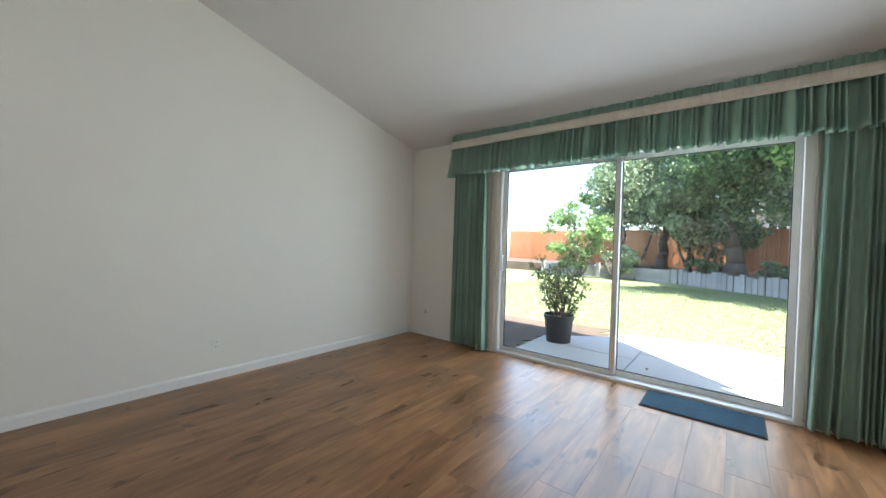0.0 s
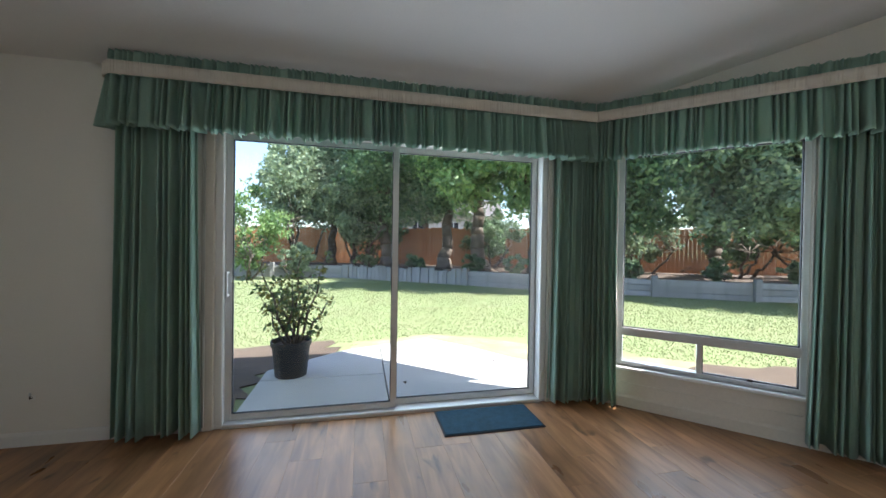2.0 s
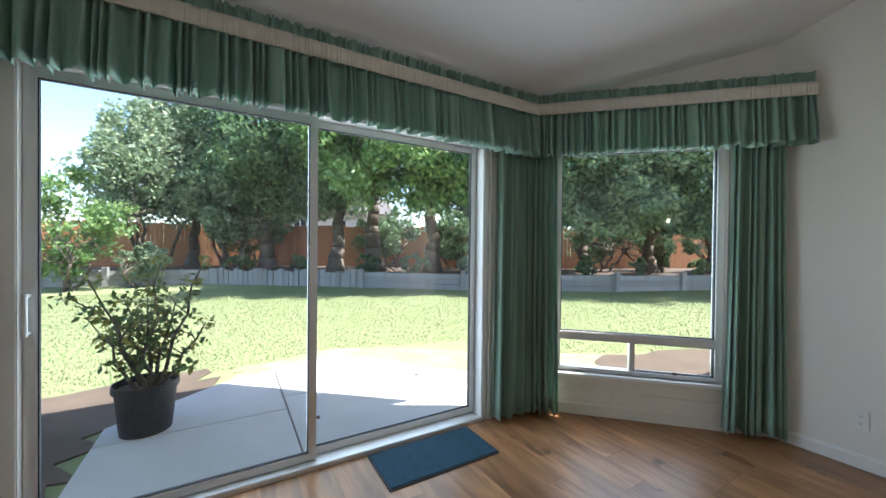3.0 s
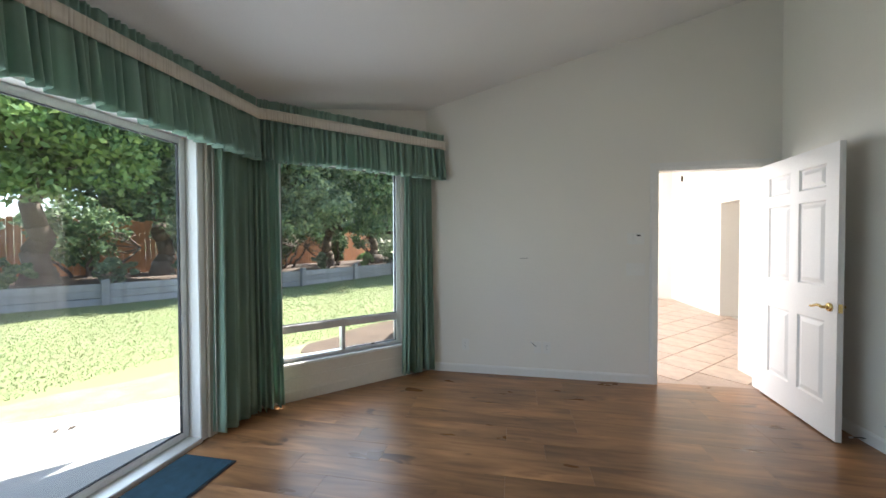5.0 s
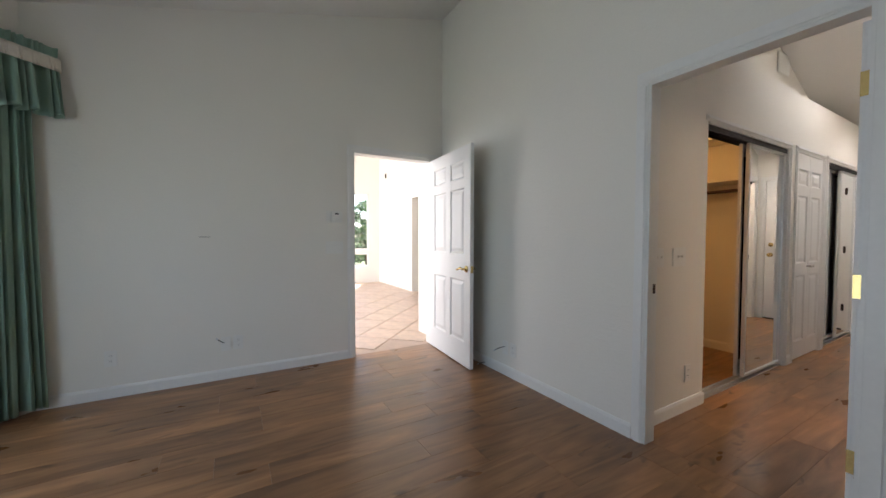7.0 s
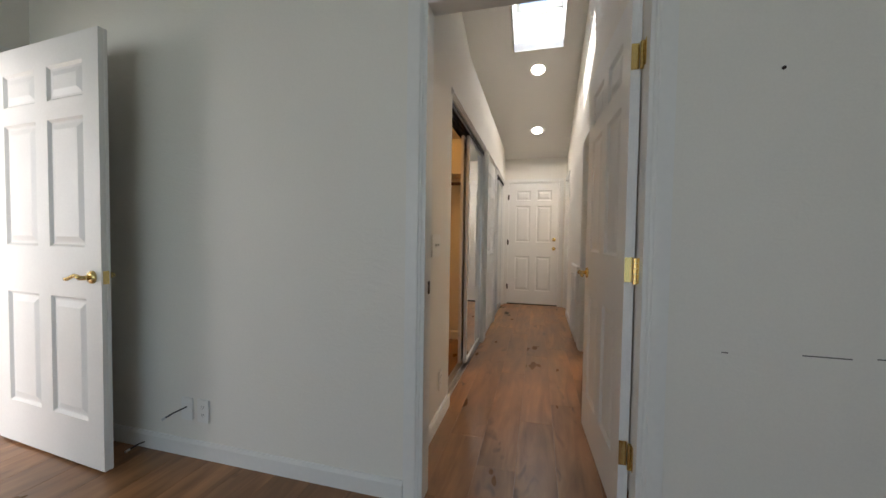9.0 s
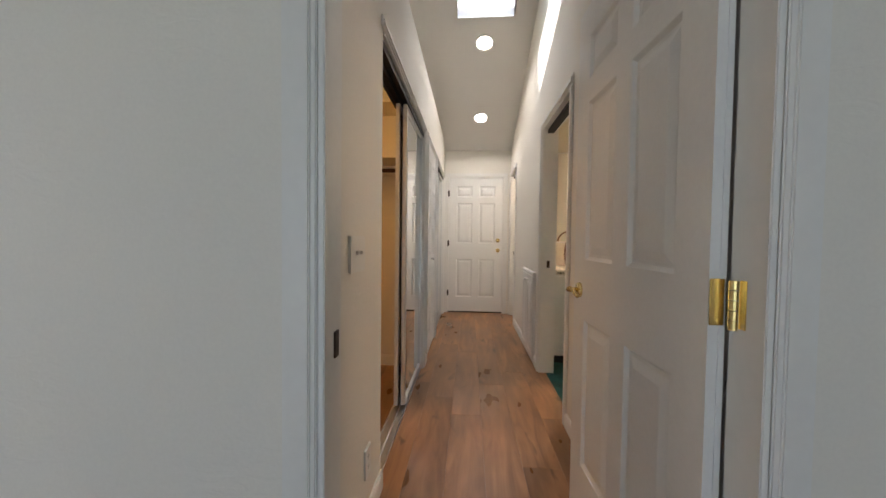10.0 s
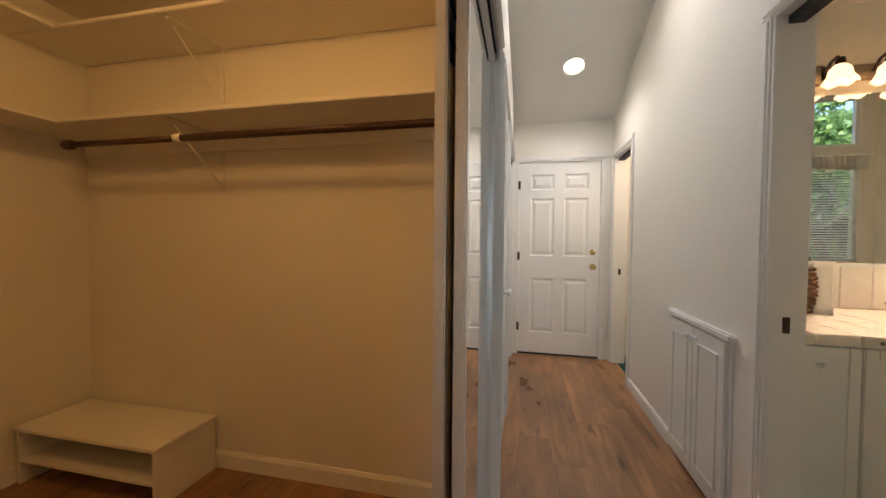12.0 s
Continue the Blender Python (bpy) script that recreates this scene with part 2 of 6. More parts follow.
DRYSOIL = material("worn_dry_turf", (0.30, 0.25, 0.16), 0.95, vary=0.3, scale=4, grain=50, bump=0.6, stain=(0.17, 0.19, 0.08))
SOIL = material("dry_soil", (0.12, 0.085, 0.06), 0.95, vary=0.3, scale=3, grain=60, bump=0.7)
TIMBER = varied("grey_weathered_timber", [(0.25, 0.24, 0.225), (0.34, 0.33, 0.315), (0.29, 0.275, 0.25)], 0.85, per_object=True, bump=0.4)
FENCE = varied("redwood_fence_board", [(0.36, 0.14, 0.055), (0.46, 0.19, 0.075), (0.40, 0.18, 0.08)], 0.8, per_object=True, bump=0.25)
BARK = varied("tree_bark", [(0.10, 0.075, 0.055), (0.15, 0.115, 0.09)], 0.95, bump=1.0)
LEAF_D = varied("dark_leaves", [(0.07, 0.13, 0.075), (0.13, 0.215, 0.11), (0.26, 0.36, 0.16)], 0.5, trans=0.42)
LEAF_B = varied("blue_green_leaves", [(0.15, 0.22, 0.15), (0.25, 0.33, 0.20), (0.42, 0.48, 0.28)], 0.5, trans=0.42)
LEAF_L = varied("bright_leaves", [(0.12, 0.22, 0.08), (0.22, 0.35, 0.13), (0.38, 0.50, 0.18)], 0.5, trans=0.45)
LEAF_P = varied("shrub_leaves", [(0.05, 0.10, 0.03), (0.11, 0.17, 0.05), (0.32, 0.26, 0.05)], 0.5, trans=0.25)
POTM = material("black_plastic_pot", (0.018, 0.018, 0.02), 0.5, vary=0.2, bump=0.03)
STUCCO = material("house_stucco", (0.55, 0.50, 0.43), 0.9, vary=0.06, scale=2, grain=90, bump=0.2)
ROOFM = material("roof_shingle", (0.14, 0.12, 0.11), 0.9, vary=0.2, scale=5, grain=50, bump=0.3)

# ---- building helpers ----


def box(bm, lo, hi, bevel=0.0):
    """A box between two corners, its edges softened by bevel."""
    c = [(a + b) / 2 for a, b in zip(lo, hi)]
    s = [abs(b - a) for a, b in zip(lo, hi)]
    g = bmesh.ops.create_cube(bm, size=1, matrix=Matrix.Translation(c) @ Matrix.Diagonal((*s, 1)))
    if bevel:
        edges = list({e for v in g["verts"] for e in v.link_edges})
        bmesh.ops.bevel(bm, geom=edges, offset=min(bevel, min(s) * 0.45), segments=2, affect="EDGES", clamp_overlap=True)
    return bm


def prism(bm, poly, axis, a, b):
    """A flat polygon drawn out along an axis from a to b. poly: pairs in the other two axes, in x, y, z order."""
    def at(p, d):
        q = list(p)
        q.insert(axis, d)
        return bm.verts.new(q)
    lo, hi = [at(p, a) for p in poly], [at(p, b) for p in poly]
    bm.faces.new(lo)
    bm.faces.new(hi[::-1])
    for i in range(len(poly)):
        j = (i + 1) % len(poly)
        bm.faces.new((lo[i], hi[i], hi[j], lo[j]))
    bmesh.ops.recalc_face_normals(bm, faces=bm.faces)
    return bm


def rod(bm, a, b, r0, r1=None, sides=12):
    """A round bar from a to b, tapering from r0 to r1."""
    a, b = Vector(a), Vector(b)
    d = b - a
    m = Matrix.Translation((a + b) / 2) @ d.to_track_quat("Z", "Y").to_matrix().to_4x4()
    bmesh.ops.create_cone(bm, cap_ends=True, segments=sides, radius1=r0, radius2=r0 if r1 is None else r1, depth=d.length, matrix=m)
    return bm


def lathe(bm, profile, sides=20, m=Matrix.Identity(4)):
    """A profile of (radius, height) turned round the z axis."""
    rings = []
    for r, z in profile:
        rings.append([bm.verts.new(m @ Vector((r * math.cos(2 * math.pi * i / sides), r * math.sin(2 * math.pi * i / sides), z))) for i in range(sides)])
    for lo, hi in zip(rings, rings[1:]):
        for i in range(sides):
            j = (i + 1) % sides
            bm.faces.new((lo[i], lo[j], hi[j], hi[i]))
    return bm


def finish(name, bm, mat, smooth=False):
    me = bpy.data.meshes.new(name)
    bm.to_mesh(me)
    bm.free()
    me.materials.append(mat)
    if smooth:
        for p in me.polygons:
            p.use_smooth = True
    return new(name, me)


def part(name, bm, mat, parent, label="", smooth=False):
    """One mesh object under a thing or a part, in the parent's own coordinates."""
    ob = finish(name, bm, mat, smooth)
    ob.parent = parent
    return tagged(ob, label)


def thing(name, m, label, category, group="", kind=""):
    ob = new(name)
    ob.matrix_world = m
    return tagged(ob, label, category, group, kind)


def setting(name, bm, mat, label="", smooth=False):
    return tagged(finish(name, bm, mat, smooth), label, kind="structure")


def B():
    return bmesh.new()

# ---- plan ----
NORTH, SOUTH, EAST, WEST = 0.0, -4.46, 0.0, -5.44
HALL_E, HALL_W, HALL_END = -2.245, -3.232, -9.25
T = 0.12
TS = 0.085  # thickness of the wall between the room and the hall


def room_top(y):
    return 2.45 - 0.26 * y


def hall_top(y):
    return 2.44 + 0.42 * (y - HALL_END)


def cut_wall(name, axis, lo, hi, span, top, holes, mat=None, label="", base=-0.25):
    """An upright wall across one axis from lo to hi, along the span of the other, with rectangular holes (a, b, z0, z1) right through."""
    bm = B()
    ends = sorted({span[0], span[1], *[h[0] for h in holes], *[h[1] for h in holes]})
    for a, b in zip(ends, ends[1:]):
        rows = sorted((h[2], h[3]) for h in holes if h[0] <= a and h[1] >= b)
        z = base
        for z0, z1 in rows:
            if z0 > z:
                prism(bm, [(a, z), (b, z), (b, z0), (a, z0)], axis, lo, hi)
            z = z1
        prism(bm, [(a, z), (b, z), (b, top(b)), (a, top(a))], axis, lo, hi)
    return setting(name, bm, mat or WALL, label)


def flat(z):
    return lambda u: z


# main room
cut_wall("wall_north", 1, NORTH, NORTH + 0.16, (WEST - 0.16, -1.2), flat(2.6), [(-4.12, -1.605, -0.25, 2.13)], label="white painted wall round the patio door")
cut_wall("wall_west", 0, WEST - 0.16, WEST, (SOUTH - TS, NORTH), lambda y: room_top(y) + 0.06, [], label="bare white painted side wall under the vaulted ceiling")
cut_wall("wall_east", 0, EAST, EAST + T, (SOUTH, -1.2), lambda y: room_top(y) + 0.06, [(-4.335, -3.445, -0.25, 2.045)], label="white painted wall with an open doorway")
cut_wall("wall_south", 1, SOUTH - TS, SOUTH, (WEST, 0.6), flat(4.75), [(-3.175, -2.34, -0.25, 2.07)], label="white painted high wall with the hall doorway")
R2 = math.sqrt(0.5)
DIAG = Matrix(((R2, R2, 0, -1.2), (-R2, R2, 0, 0.0), (0, 0, 1, 0), (0, 0, 0, 1)))  # u along the corner wall, v outwards
DL = 1.2 / R2
WIN = (0.22, 1.40, 0.33, 2.11)
bm = B()
for a, b, z0, z1 in ((0, WIN[0], -0.25, 2.95), (WIN[1], DL, -0.25, 2.95), (WIN[0], WIN[1], -0.25, WIN[2]), (WIN[0], WIN[1], WIN[3], 2.95)):
    box(bm, (a, 0, z0), (b, 0.16, z1))
bm.transform(DIAG)
setting("wall_northeast", bm, WALL, "white painted angled corner wall with a picture window")
bm = B()
edge = [(WEST - 0.3, SOUTH), (0.12, SOUTH), (0.12, -1.09), (-1.21, 0.24), (WEST - 0.3, 0.24)]
low, high = [[bm.verts.new((x, y, room_top(y) + dz)) for x, y in edge] for dz in (0, 0.12)]
bm.faces.new(low[::-1])
bm.faces.new(high)
for i in range(5):
    bm.faces.new((low[i], low[(i + 1) % 5], high[(i + 1) % 5], high[i]))
bmesh.ops.recalc_face_normals(bm, faces=bm.faces)
setting("ceiling", bm, CEIL, "white textured vaulted ceiling")

# hall
cut_wall("wall_hall_east", 0, HALL_E, HALL_E + T, (HALL_END, SOUTH - TS), flat(2.56), [(-6.86, -5.352, -0.25, 2.03), (-7.80, -7.05, -0.25, 2.03), (-9.12, -7.93, -0.25, 2.03)], label="white painted hall wall with closet openings and a ledge on top")
cut_wall("wall_hall_upper", 0, -1.98, -1.90, (HALL_END, SOUTH - TS), lambda y: max(2.6, hall_top(y) + 0.05), [], label="white wall set back above the hall ledge", base=2.5)
bm = B()
box(bm, (HALL_E + T, HALL_END, 2.50), (-1.98, SOUTH - TS, 2.555))
setting("ledge", bm, WALL, "white painted ledge above the closets")
cut_wall("wall_hall_west", 0, HALL_W - T, HALL_W, (HALL_END - 0.6, SOUTH - TS), lambda y: hall_top(y) + 0.06, [(-6.87, -6.03, -0.25, 2.05), (-9.18, -8.60, -0.25, 2.05)], label="white painted hall wall with pocket door openings")
cut_wall("wall_hall_end", 1, HALL_END - T, HALL_END, (HALL_W, HALL_E + T), flat(2.7), [(-3.14, -2.30, -0.25, 2.05)], label="white painted wall round the far door")
bm = B()
SKY = (-7.33, -6.43, -3.027, -2.487)
for y0, y1, x0, x1 in ((HALL_END - 0.1, SKY[0], HALL_W - 0.1, -1.9), (SKY[1], SOUTH - TS, HALL_W - 0.1, -1.9), (SKY[0], SKY[1], HALL_W - 0.1, SKY[2]), (SKY[0], SKY[1], SKY[3], -1.9)):
    prism(bm, [(y0, hall_top(y0)), (y1, hall_top(y1)), (y1, hall_top(y1) + 0.1), (y0, hall_top(y0) + 0.1)], 0, x0, x1)
setting("ceiling_hall", bm, CEIL, "white sloping hall ceiling with a skylight well")

# walk-in closet behind the mirrored doors, and the shallow ones beyond
CL_S, CL_E, CL_N = -6.91, 0.10, SOUTH - TS
cut_wall("wall_closet_south", 1, CL_S - 0.08, CL_S, (HALL_E + T, CL_E), flat(2.5), [], CLOSETP, "cream painted closet wall")
cut_wall("wall_closet_east", 0, CL_E, CL_E + 0.08, (HALL_END - T, CL_N), flat(2.5), [], CLOSETP, "cream painted closet end wall")
cut_wall("wall_closet_back", 0, -1.60, -1.52, (HALL_END - T, CL_S - 0.08), flat(2.5), [], CLOSETP, "cream painted wall behind the far closets")
bm = B()
box(bm, (HALL_E + T, HALL_END - T, 2.44), (CL_E, CL_N, 2.50))
setting("ceiling_closet", bm, CLOSETP, "cream closet ceiling")

# bathroom
BX, BY0, BY1 = -6.62, -7.80, -4.75
cut_wall("wall_bath_south", 1, BY0 - T, BY0, (BX, HALL_W - T), flat(3.2), [], CLOSETP, "cream bathroom wall above the vanity")
cut_wall("wall_bath_north", 1, BY1, BY1 + 0.10, (BX, HALL_W - T), flat(3.6), [(-6.45, -5.48, 0.98, 2.22), (-6.45, -5.48, 2.42, 3.05)], CLOSETP, "cream bathroom wall with a window and a transom")
cut_wall("wall_bath_west", 0, BX - T, BX, (BY0, BY1), flat(3.6), [(-6.4, -5.0, 0.98, 2.22)], CLOSETP, "cream bathroom wall with a blind-covered window")
bm = B()
prism(bm, [(BY0, 2.56), (BY1, 3.5), (BY1, 3.6), (BY0, 2.66)], 0, BX, HALL_W - T)
setting("ceiling_bath", bm, CLOSETP, "cream sloping bathroom ceiling")

cut_wall("wall_side_room_west", 0, HALL_W - T - 1.0, HALL_W - T - 0.9, (HALL_END - 0.6, BY0 - T), flat(2.7), [], CLOSETP, "cream wall of the small side room")
cut_wall("wall_side_room_south", 1, HALL_END - 0.6, HALL_END - 0.5, (HALL_W - T - 0.9, HALL_W - T), flat(2.7), [], CLOSETP, "cream wall of the small side room")
bm = B()
box(bm, (HALL_W - T - 0.9, HALL_END - 0.5, 2.4), (HALL_W - T, BY0 - T, 2.5))
setting("ceiling_side_room", bm, CLOSETP, "cream ceiling of the small side room")
cut_wall("wall_closet_end", 1, HALL_END - T - 0.08, HALL_END - T, (HALL_E + T, -1.60), flat(2.5), [], CLOSETP, "cream closet end wall")

# next room and the kitchen beyond it
NE_X, NE_S, NE_N = 5.75, -5.82, -1.5
cut_wall("wall_next_room_south", 1, NE_S - 0.36, NE_S, (0.12, NE_X), flat(4.2), [(1.4, 3.68, -0.25, 2.06)], label="white wall with a wide opening to the kitchen")
cut_wall("wall_next_room_east", 0, NE_X, NE_X + 0.15, (NE_S, NE_N), flat(4.2), [(-5.55, -4.4, 0.42, 0.78), (-5.55, -4.4, 0.86, 2.35)], label="white wall with a tall window")
# the opening in this unseen wall is made up to let the fill lamp in
cut_wall("wall_next_room_north", 1, NE_N, NE_N + 0.15, (0.12, NE_X + 0.15), flat(4.2), [(0.7, 5.3, -0.1, 2.9)], label="unseen white wall with a wide opening added for the fill lamp")
cut_wall("wall_next_room_west", 0, 0.12, 0.2, (NE_S, SOUTH), flat(4.2), [], label="white side wall")
bm = B()
box(bm, (0.12, NE_S, 3.9), (NE_X + 0.15, NE_N + 0.15, 4.0))
setting("ceiling_next_room", bm, CEIL, "white high ceiling")
cut_wall("wall_kitchen_south", 1, -9.6, -9.45, (0.5, 6.5), flat(2.6), [], label="plain white kitchen wall")
cut_wall("wall_kitchen_east", 0, 6.2, 6.35, (-9.45, NE_S - 0.36), flat(2.6), [(-8.6, -7.2, 1.05, 1.68)], label="white kitchen wall with a window over the counter")
cut_wall("wall_kitchen_west", 0, 0.5, 0.6, (-9.45, NE_S - 0.36), flat(2.6), [], label="white kitchen wall")
bm = B()
box(bm, (0.5, -9.6, 2.55), (6.35, NE_S - 0.36, 2.65))
setting("ceiling_kitchen", bm, CEIL, "white kitchen ceiling")

# floors under the pieces
bm = B()
box(bm, (WEST - 0.1, SOUTH - TS, -0.2), (0.06, 0.02, -0.012))
box(bm, (HALL_W - 0.06, HALL_END - T, -0.2), (CL_E, SOUTH - TS, -0.012))
floor = setting("floor", bm, SUBF, "dark oak plank floor with visible knots")
bm = B()
box(bm, (BX, BY0, -0.2), (HALL_W - 0.06, BY1, 0.0))
box(bm, (HALL_W - T - 0.9, HALL_END, -0.2), (HALL_W - 0.06, BY0 - T, 0.0))
setting("floor_bath", bm, CARPET, "dark green bathroom carpet")
bm = B()
box(bm, (0.06, NE_S - 0.15, -0.2), (NE_X, NE_N, -0.008))
floor_tiles = setting("floor_next_room", bm, GROUT, "peach ceramic tile floor laid on the diagonal")
bm = B()
box(bm, (0.5, -9.5, -0.2), (6.2, NE_S - 0.152, 0.002))
setting("floor_kitchen", bm, CTILE, "pale kitchen floor")

# ---- garden ----
LAWN_Z = -0.10
bm = B()
bmesh.ops.create_grid(bm, x_segments=40, y_segments=40, size=700)
bmesh.ops.translate(bm, verts=bm.verts, vec=(0, 0, LAWN_Z))
ground = setting("ground", bm, LAWN, "mown green lawn with dry patches")

patio = thing("patio", pose(0, 0, 0), "pale grey concrete patio slab with control joints", "patio", kind="structure")
for poly in ([(-4.10, 0.17), (-2.885, 0.17), (-2.885, 1.05), (-4.10, 1.05)], [(-4.10, 1.06), (-2.885, 1.06), (-2.885, 2.15), (-3.4, 1.95), (-4.10, 1.35)],
             [(-2.875, 0.17), (-0.25, 0.17), (-0.95, 0.95), (-1.30, 1.32), (-2.875, 1.32)], [(-2.875, 1.33), (-1.31, 1.33), (-1.75, 1.95), (-2.2, 2.42), (-2.875, 2.16)]):
    bm = B()
    prism(bm, poly, 2, -0.16, -0.055)
    bmesh.ops.bevel(bm, geom=[e for e in bm.edges if all(v.co.z > -0.1 for v in e.verts)], offset=0.006, segments=1, affect="EDGES")
    part("slab", bm, CONC, patio)


def patch(name, pts, z, mat, label, wob=0.12, seed=1, n=6):
    """A flat, uneven-edged area of soil."""
    r = random.Random(seed)
    out = []
    for p, q in zip(pts, pts[1:] + pts[:1]):
        for k in range(n):
            f = k / n
            out.append((p[0] + (q[0] - p[0]) * f + r.uniform(-wob, wob), p[1] + (q[1] - p[1]) * f + r.uniform(-wob, wob)))
    bm = B()
    prism(bm, out, 2, z - 0.05, z)
    return setting(name, bm, mat, label)


patch("soil_bed", [(-7.5, 0.3), (-4.15, 0.3), (-4.15, 1.35), (-3.45, 2.0), (-3.6, 2.6), (-5.0, 2.4), (-7.5, 2.2)], LAWN_Z + 0.012, SOIL, "bare dry soil beside the patio")
patch("soil_edge", [(-3.3, 2.05), (-2.2, 2.48), (-1.1, 1.2), (-0.2, 0.2), (2.2, -0.9), (3.0, -0.3), (0.6, 1.0), (-1.9, 2.75), (-3.2, 2.5)], LAWN_Z + 0.008, DRYSOIL, "worn bare soil along the patio edge", 0.07, 5)

# bare soil; the darker colour here also stands in for the eave's shade
patch("shaded_soil_strip", [(-0.1, 0.35), (0.9, 0.8), (2.6, 0.2), (3.2, -1.0), (0.4, -1.0)], LAWN_Z + 0.016, SOIL, "bare soil beside the house, coloured dark for the eave's shade", 0.08, 9)

# added out of view; its outline is the patio shadow's edge traced back sunwards
cover = thing("patio_shadow_caster", pose(0, 0, 2.62), "unseen flat slab added to cast the slanting shadow on the patio", "roof")
bm = B()
prism(bm, [(-0.67, -0.02), (-2.12, 1.24), (-6.2, 1.24), (-6.2, -0.02)], 2, 0, 0.1)
part("deck", bm, TRIM, cover)
bm = B()
rod(bm, (-5.4, 0.2, 0.05), (-5.4, 1.2, 0.05), 0.04)
part("beam", bm, TRIM, cover)

WALLPTS = [(-9.5, 13.9), (-3.9, 12.7), (0.5, 9.55), (3.15, 7.45), (7.35, 4.95), (9.7, 4.15), (17, 1.9)]
BED_Z = 0.32
retain = thing("retaining_wall", pose(0, 0, LAWN_Z), "low weathered grey timber retaining wall along the lawn", "retaining wall")
rr = random.Random(12)


def beam_mesh(name, w, d, h, mat, seed, sag=0.006):
    r = random.Random(seed)
    bm = B()
    box(bm, (-w / 2, -d / 2, 0), (w / 2, d / 2, h), 0.012)
    for v in bm.verts:
        v.co += Vector((r.uniform(-sag, sag), r.uniform(-sag, sag), r.uniform(-sag, sag)))
    me = bpy.data.meshes.new(name)
    bm.to_mesh(me)
    bm.free()
    me.materials.append(mat)
    return me


logs = [beam_mesh("log", 0.17, 0.14, h, TIMBER, i, 0.012) for i, h in enumerate((0.50, 0.55, 0.58, 0.47))]
posts = [beam_mesh("post", 0.16, 0.14, 0.62, TIMBER, 40 + i) for i in range(2)]


def put(me, x, y, z, ang, parent, name):
    ob = new(name, me)
    ob.location, ob.rotation_euler = (x, y, z), (0, 0, ang)
    ob.parent = parent
    return ob


for k, (p, q) in enumerate(zip(WALLPTS, WALLPTS[1:])):
    dx, dy = q[0] - p[0], q[1] - p[1]
    ln, ang = math.hypot(dx, dy), math.atan2(dy, dx)
    if k == 1:
        n = int(ln / 0.175)
        for i in range(n):
            f = (i + 0.5) / n
            put(rr.choice(logs), p[0] + dx * f + rr.uniform(-0.02, 0.02), p[1] + dy * f + rr.uniform(-0.02, 0.02), 0, ang + rr.uniform(-0.1, 0.1), retain, "log")
        continue
    n = max(1, round(ln / 2.3))
    for i in range(n):
        a, b = i / n, (i + 1) / n
        put(posts[i % 2], p[0] + dx * a + dy / ln * 0.09, p[1] + dy * a - dx / ln * 0.09, 0, ang, retain, "post")
        for c in range(3):
            me = beam_mesh("timber", ln / n - 0.02, 0.11, 0.165, TIMBER, k * 100 + i * 10 + c, 0.01)
            put(me, p[0] + dx * (a + b) / 2 + rr.uniform(-0.015, 0.015), p[1] + dy * (a + b) / 2, c * 0.17, ang + rr.uniform(-0.004, 0.004), retain, "timber")
bm = B()
prism(bm, WALLPTS + [(30, 1), (30, 40), (-30, 40), (-30, 14)], 2, BED_Z - 0.5, BED_Z)
setting("planting_bed", bm, SOIL, "raised planting bed of dry soil")

FENCEPTS = [(-14, 18.5), (-2, 16.3), (4.5, 12.4), (10.5, 9.0), (18, 6.5)]
fence = thing("fence", pose(0, 0, BED_Z), "orange-brown wooden board fence behind the trees", "fence")
boards = [beam_mesh("board", 0.145, 0.02, h, FENCE, 60 + i, 0.003) for i, h in enumerate((1.82, 1.86, 1.80))]
for p, q in zip(FENCEPTS, FENCEPTS[1:]):
    dx, dy = q[0] - p[0], q[1] - p[1]
    ln, ang = math.hypot(dx, dy), math.atan2(dy, dx)
    n = int(ln / 0.15)
    for i in range(n):
        f = (i + 0.5) / n
        put(rr.choice(boards), p[0] + dx * f, p[1] + dy * f, 0, ang + rr.uniform(-0.02, 0.02), fence, "board")
    for z in (0.35, 1.45):
        me = beam_mesh("rail", ln, 0.04, 0.09, FENCE, 77)
        put(me, p[0] + dx / 2 - dy / ln * 0.03, p[1] + dy / 2 + dx / ln * 0.03, z, ang, fence, "rail")

# neighbour's house
house = thing("neighbour_house", pose(4.5, 36, 0, 0, 0, -12), "pale neighbouring house with a low dark roof", "house")
bm = B()
box(bm, (-7, 0, -0.2), (7, 8, 4.6))
part("wall", bm, STUCCO, house)
bm = B()
prism(bm, [(-0.8, 4.5), (8.8, 4.5), (4, 6.8)], 0, -7.6, 7.6)
part("roof", bm, ROOFM, house)
for x in (-4.6, -2.4, 1.5, 4.2):
    w = part("window", box(B(), (x, -0.03, 2.6), (x + 1.3, 0.05, 3.9), 0.02), TRIM, house)
    part("pane", box(B(), (x + 0.1, -0.045, 2.7), (x + 0.6, -0.03, 3.8)), DARK, w)
    part("pane", box(B(), (x + 0.7, -0.045, 2.7), (x + 1.2, -0.03, 3.8)), DARK, w)

# ---- plants ----


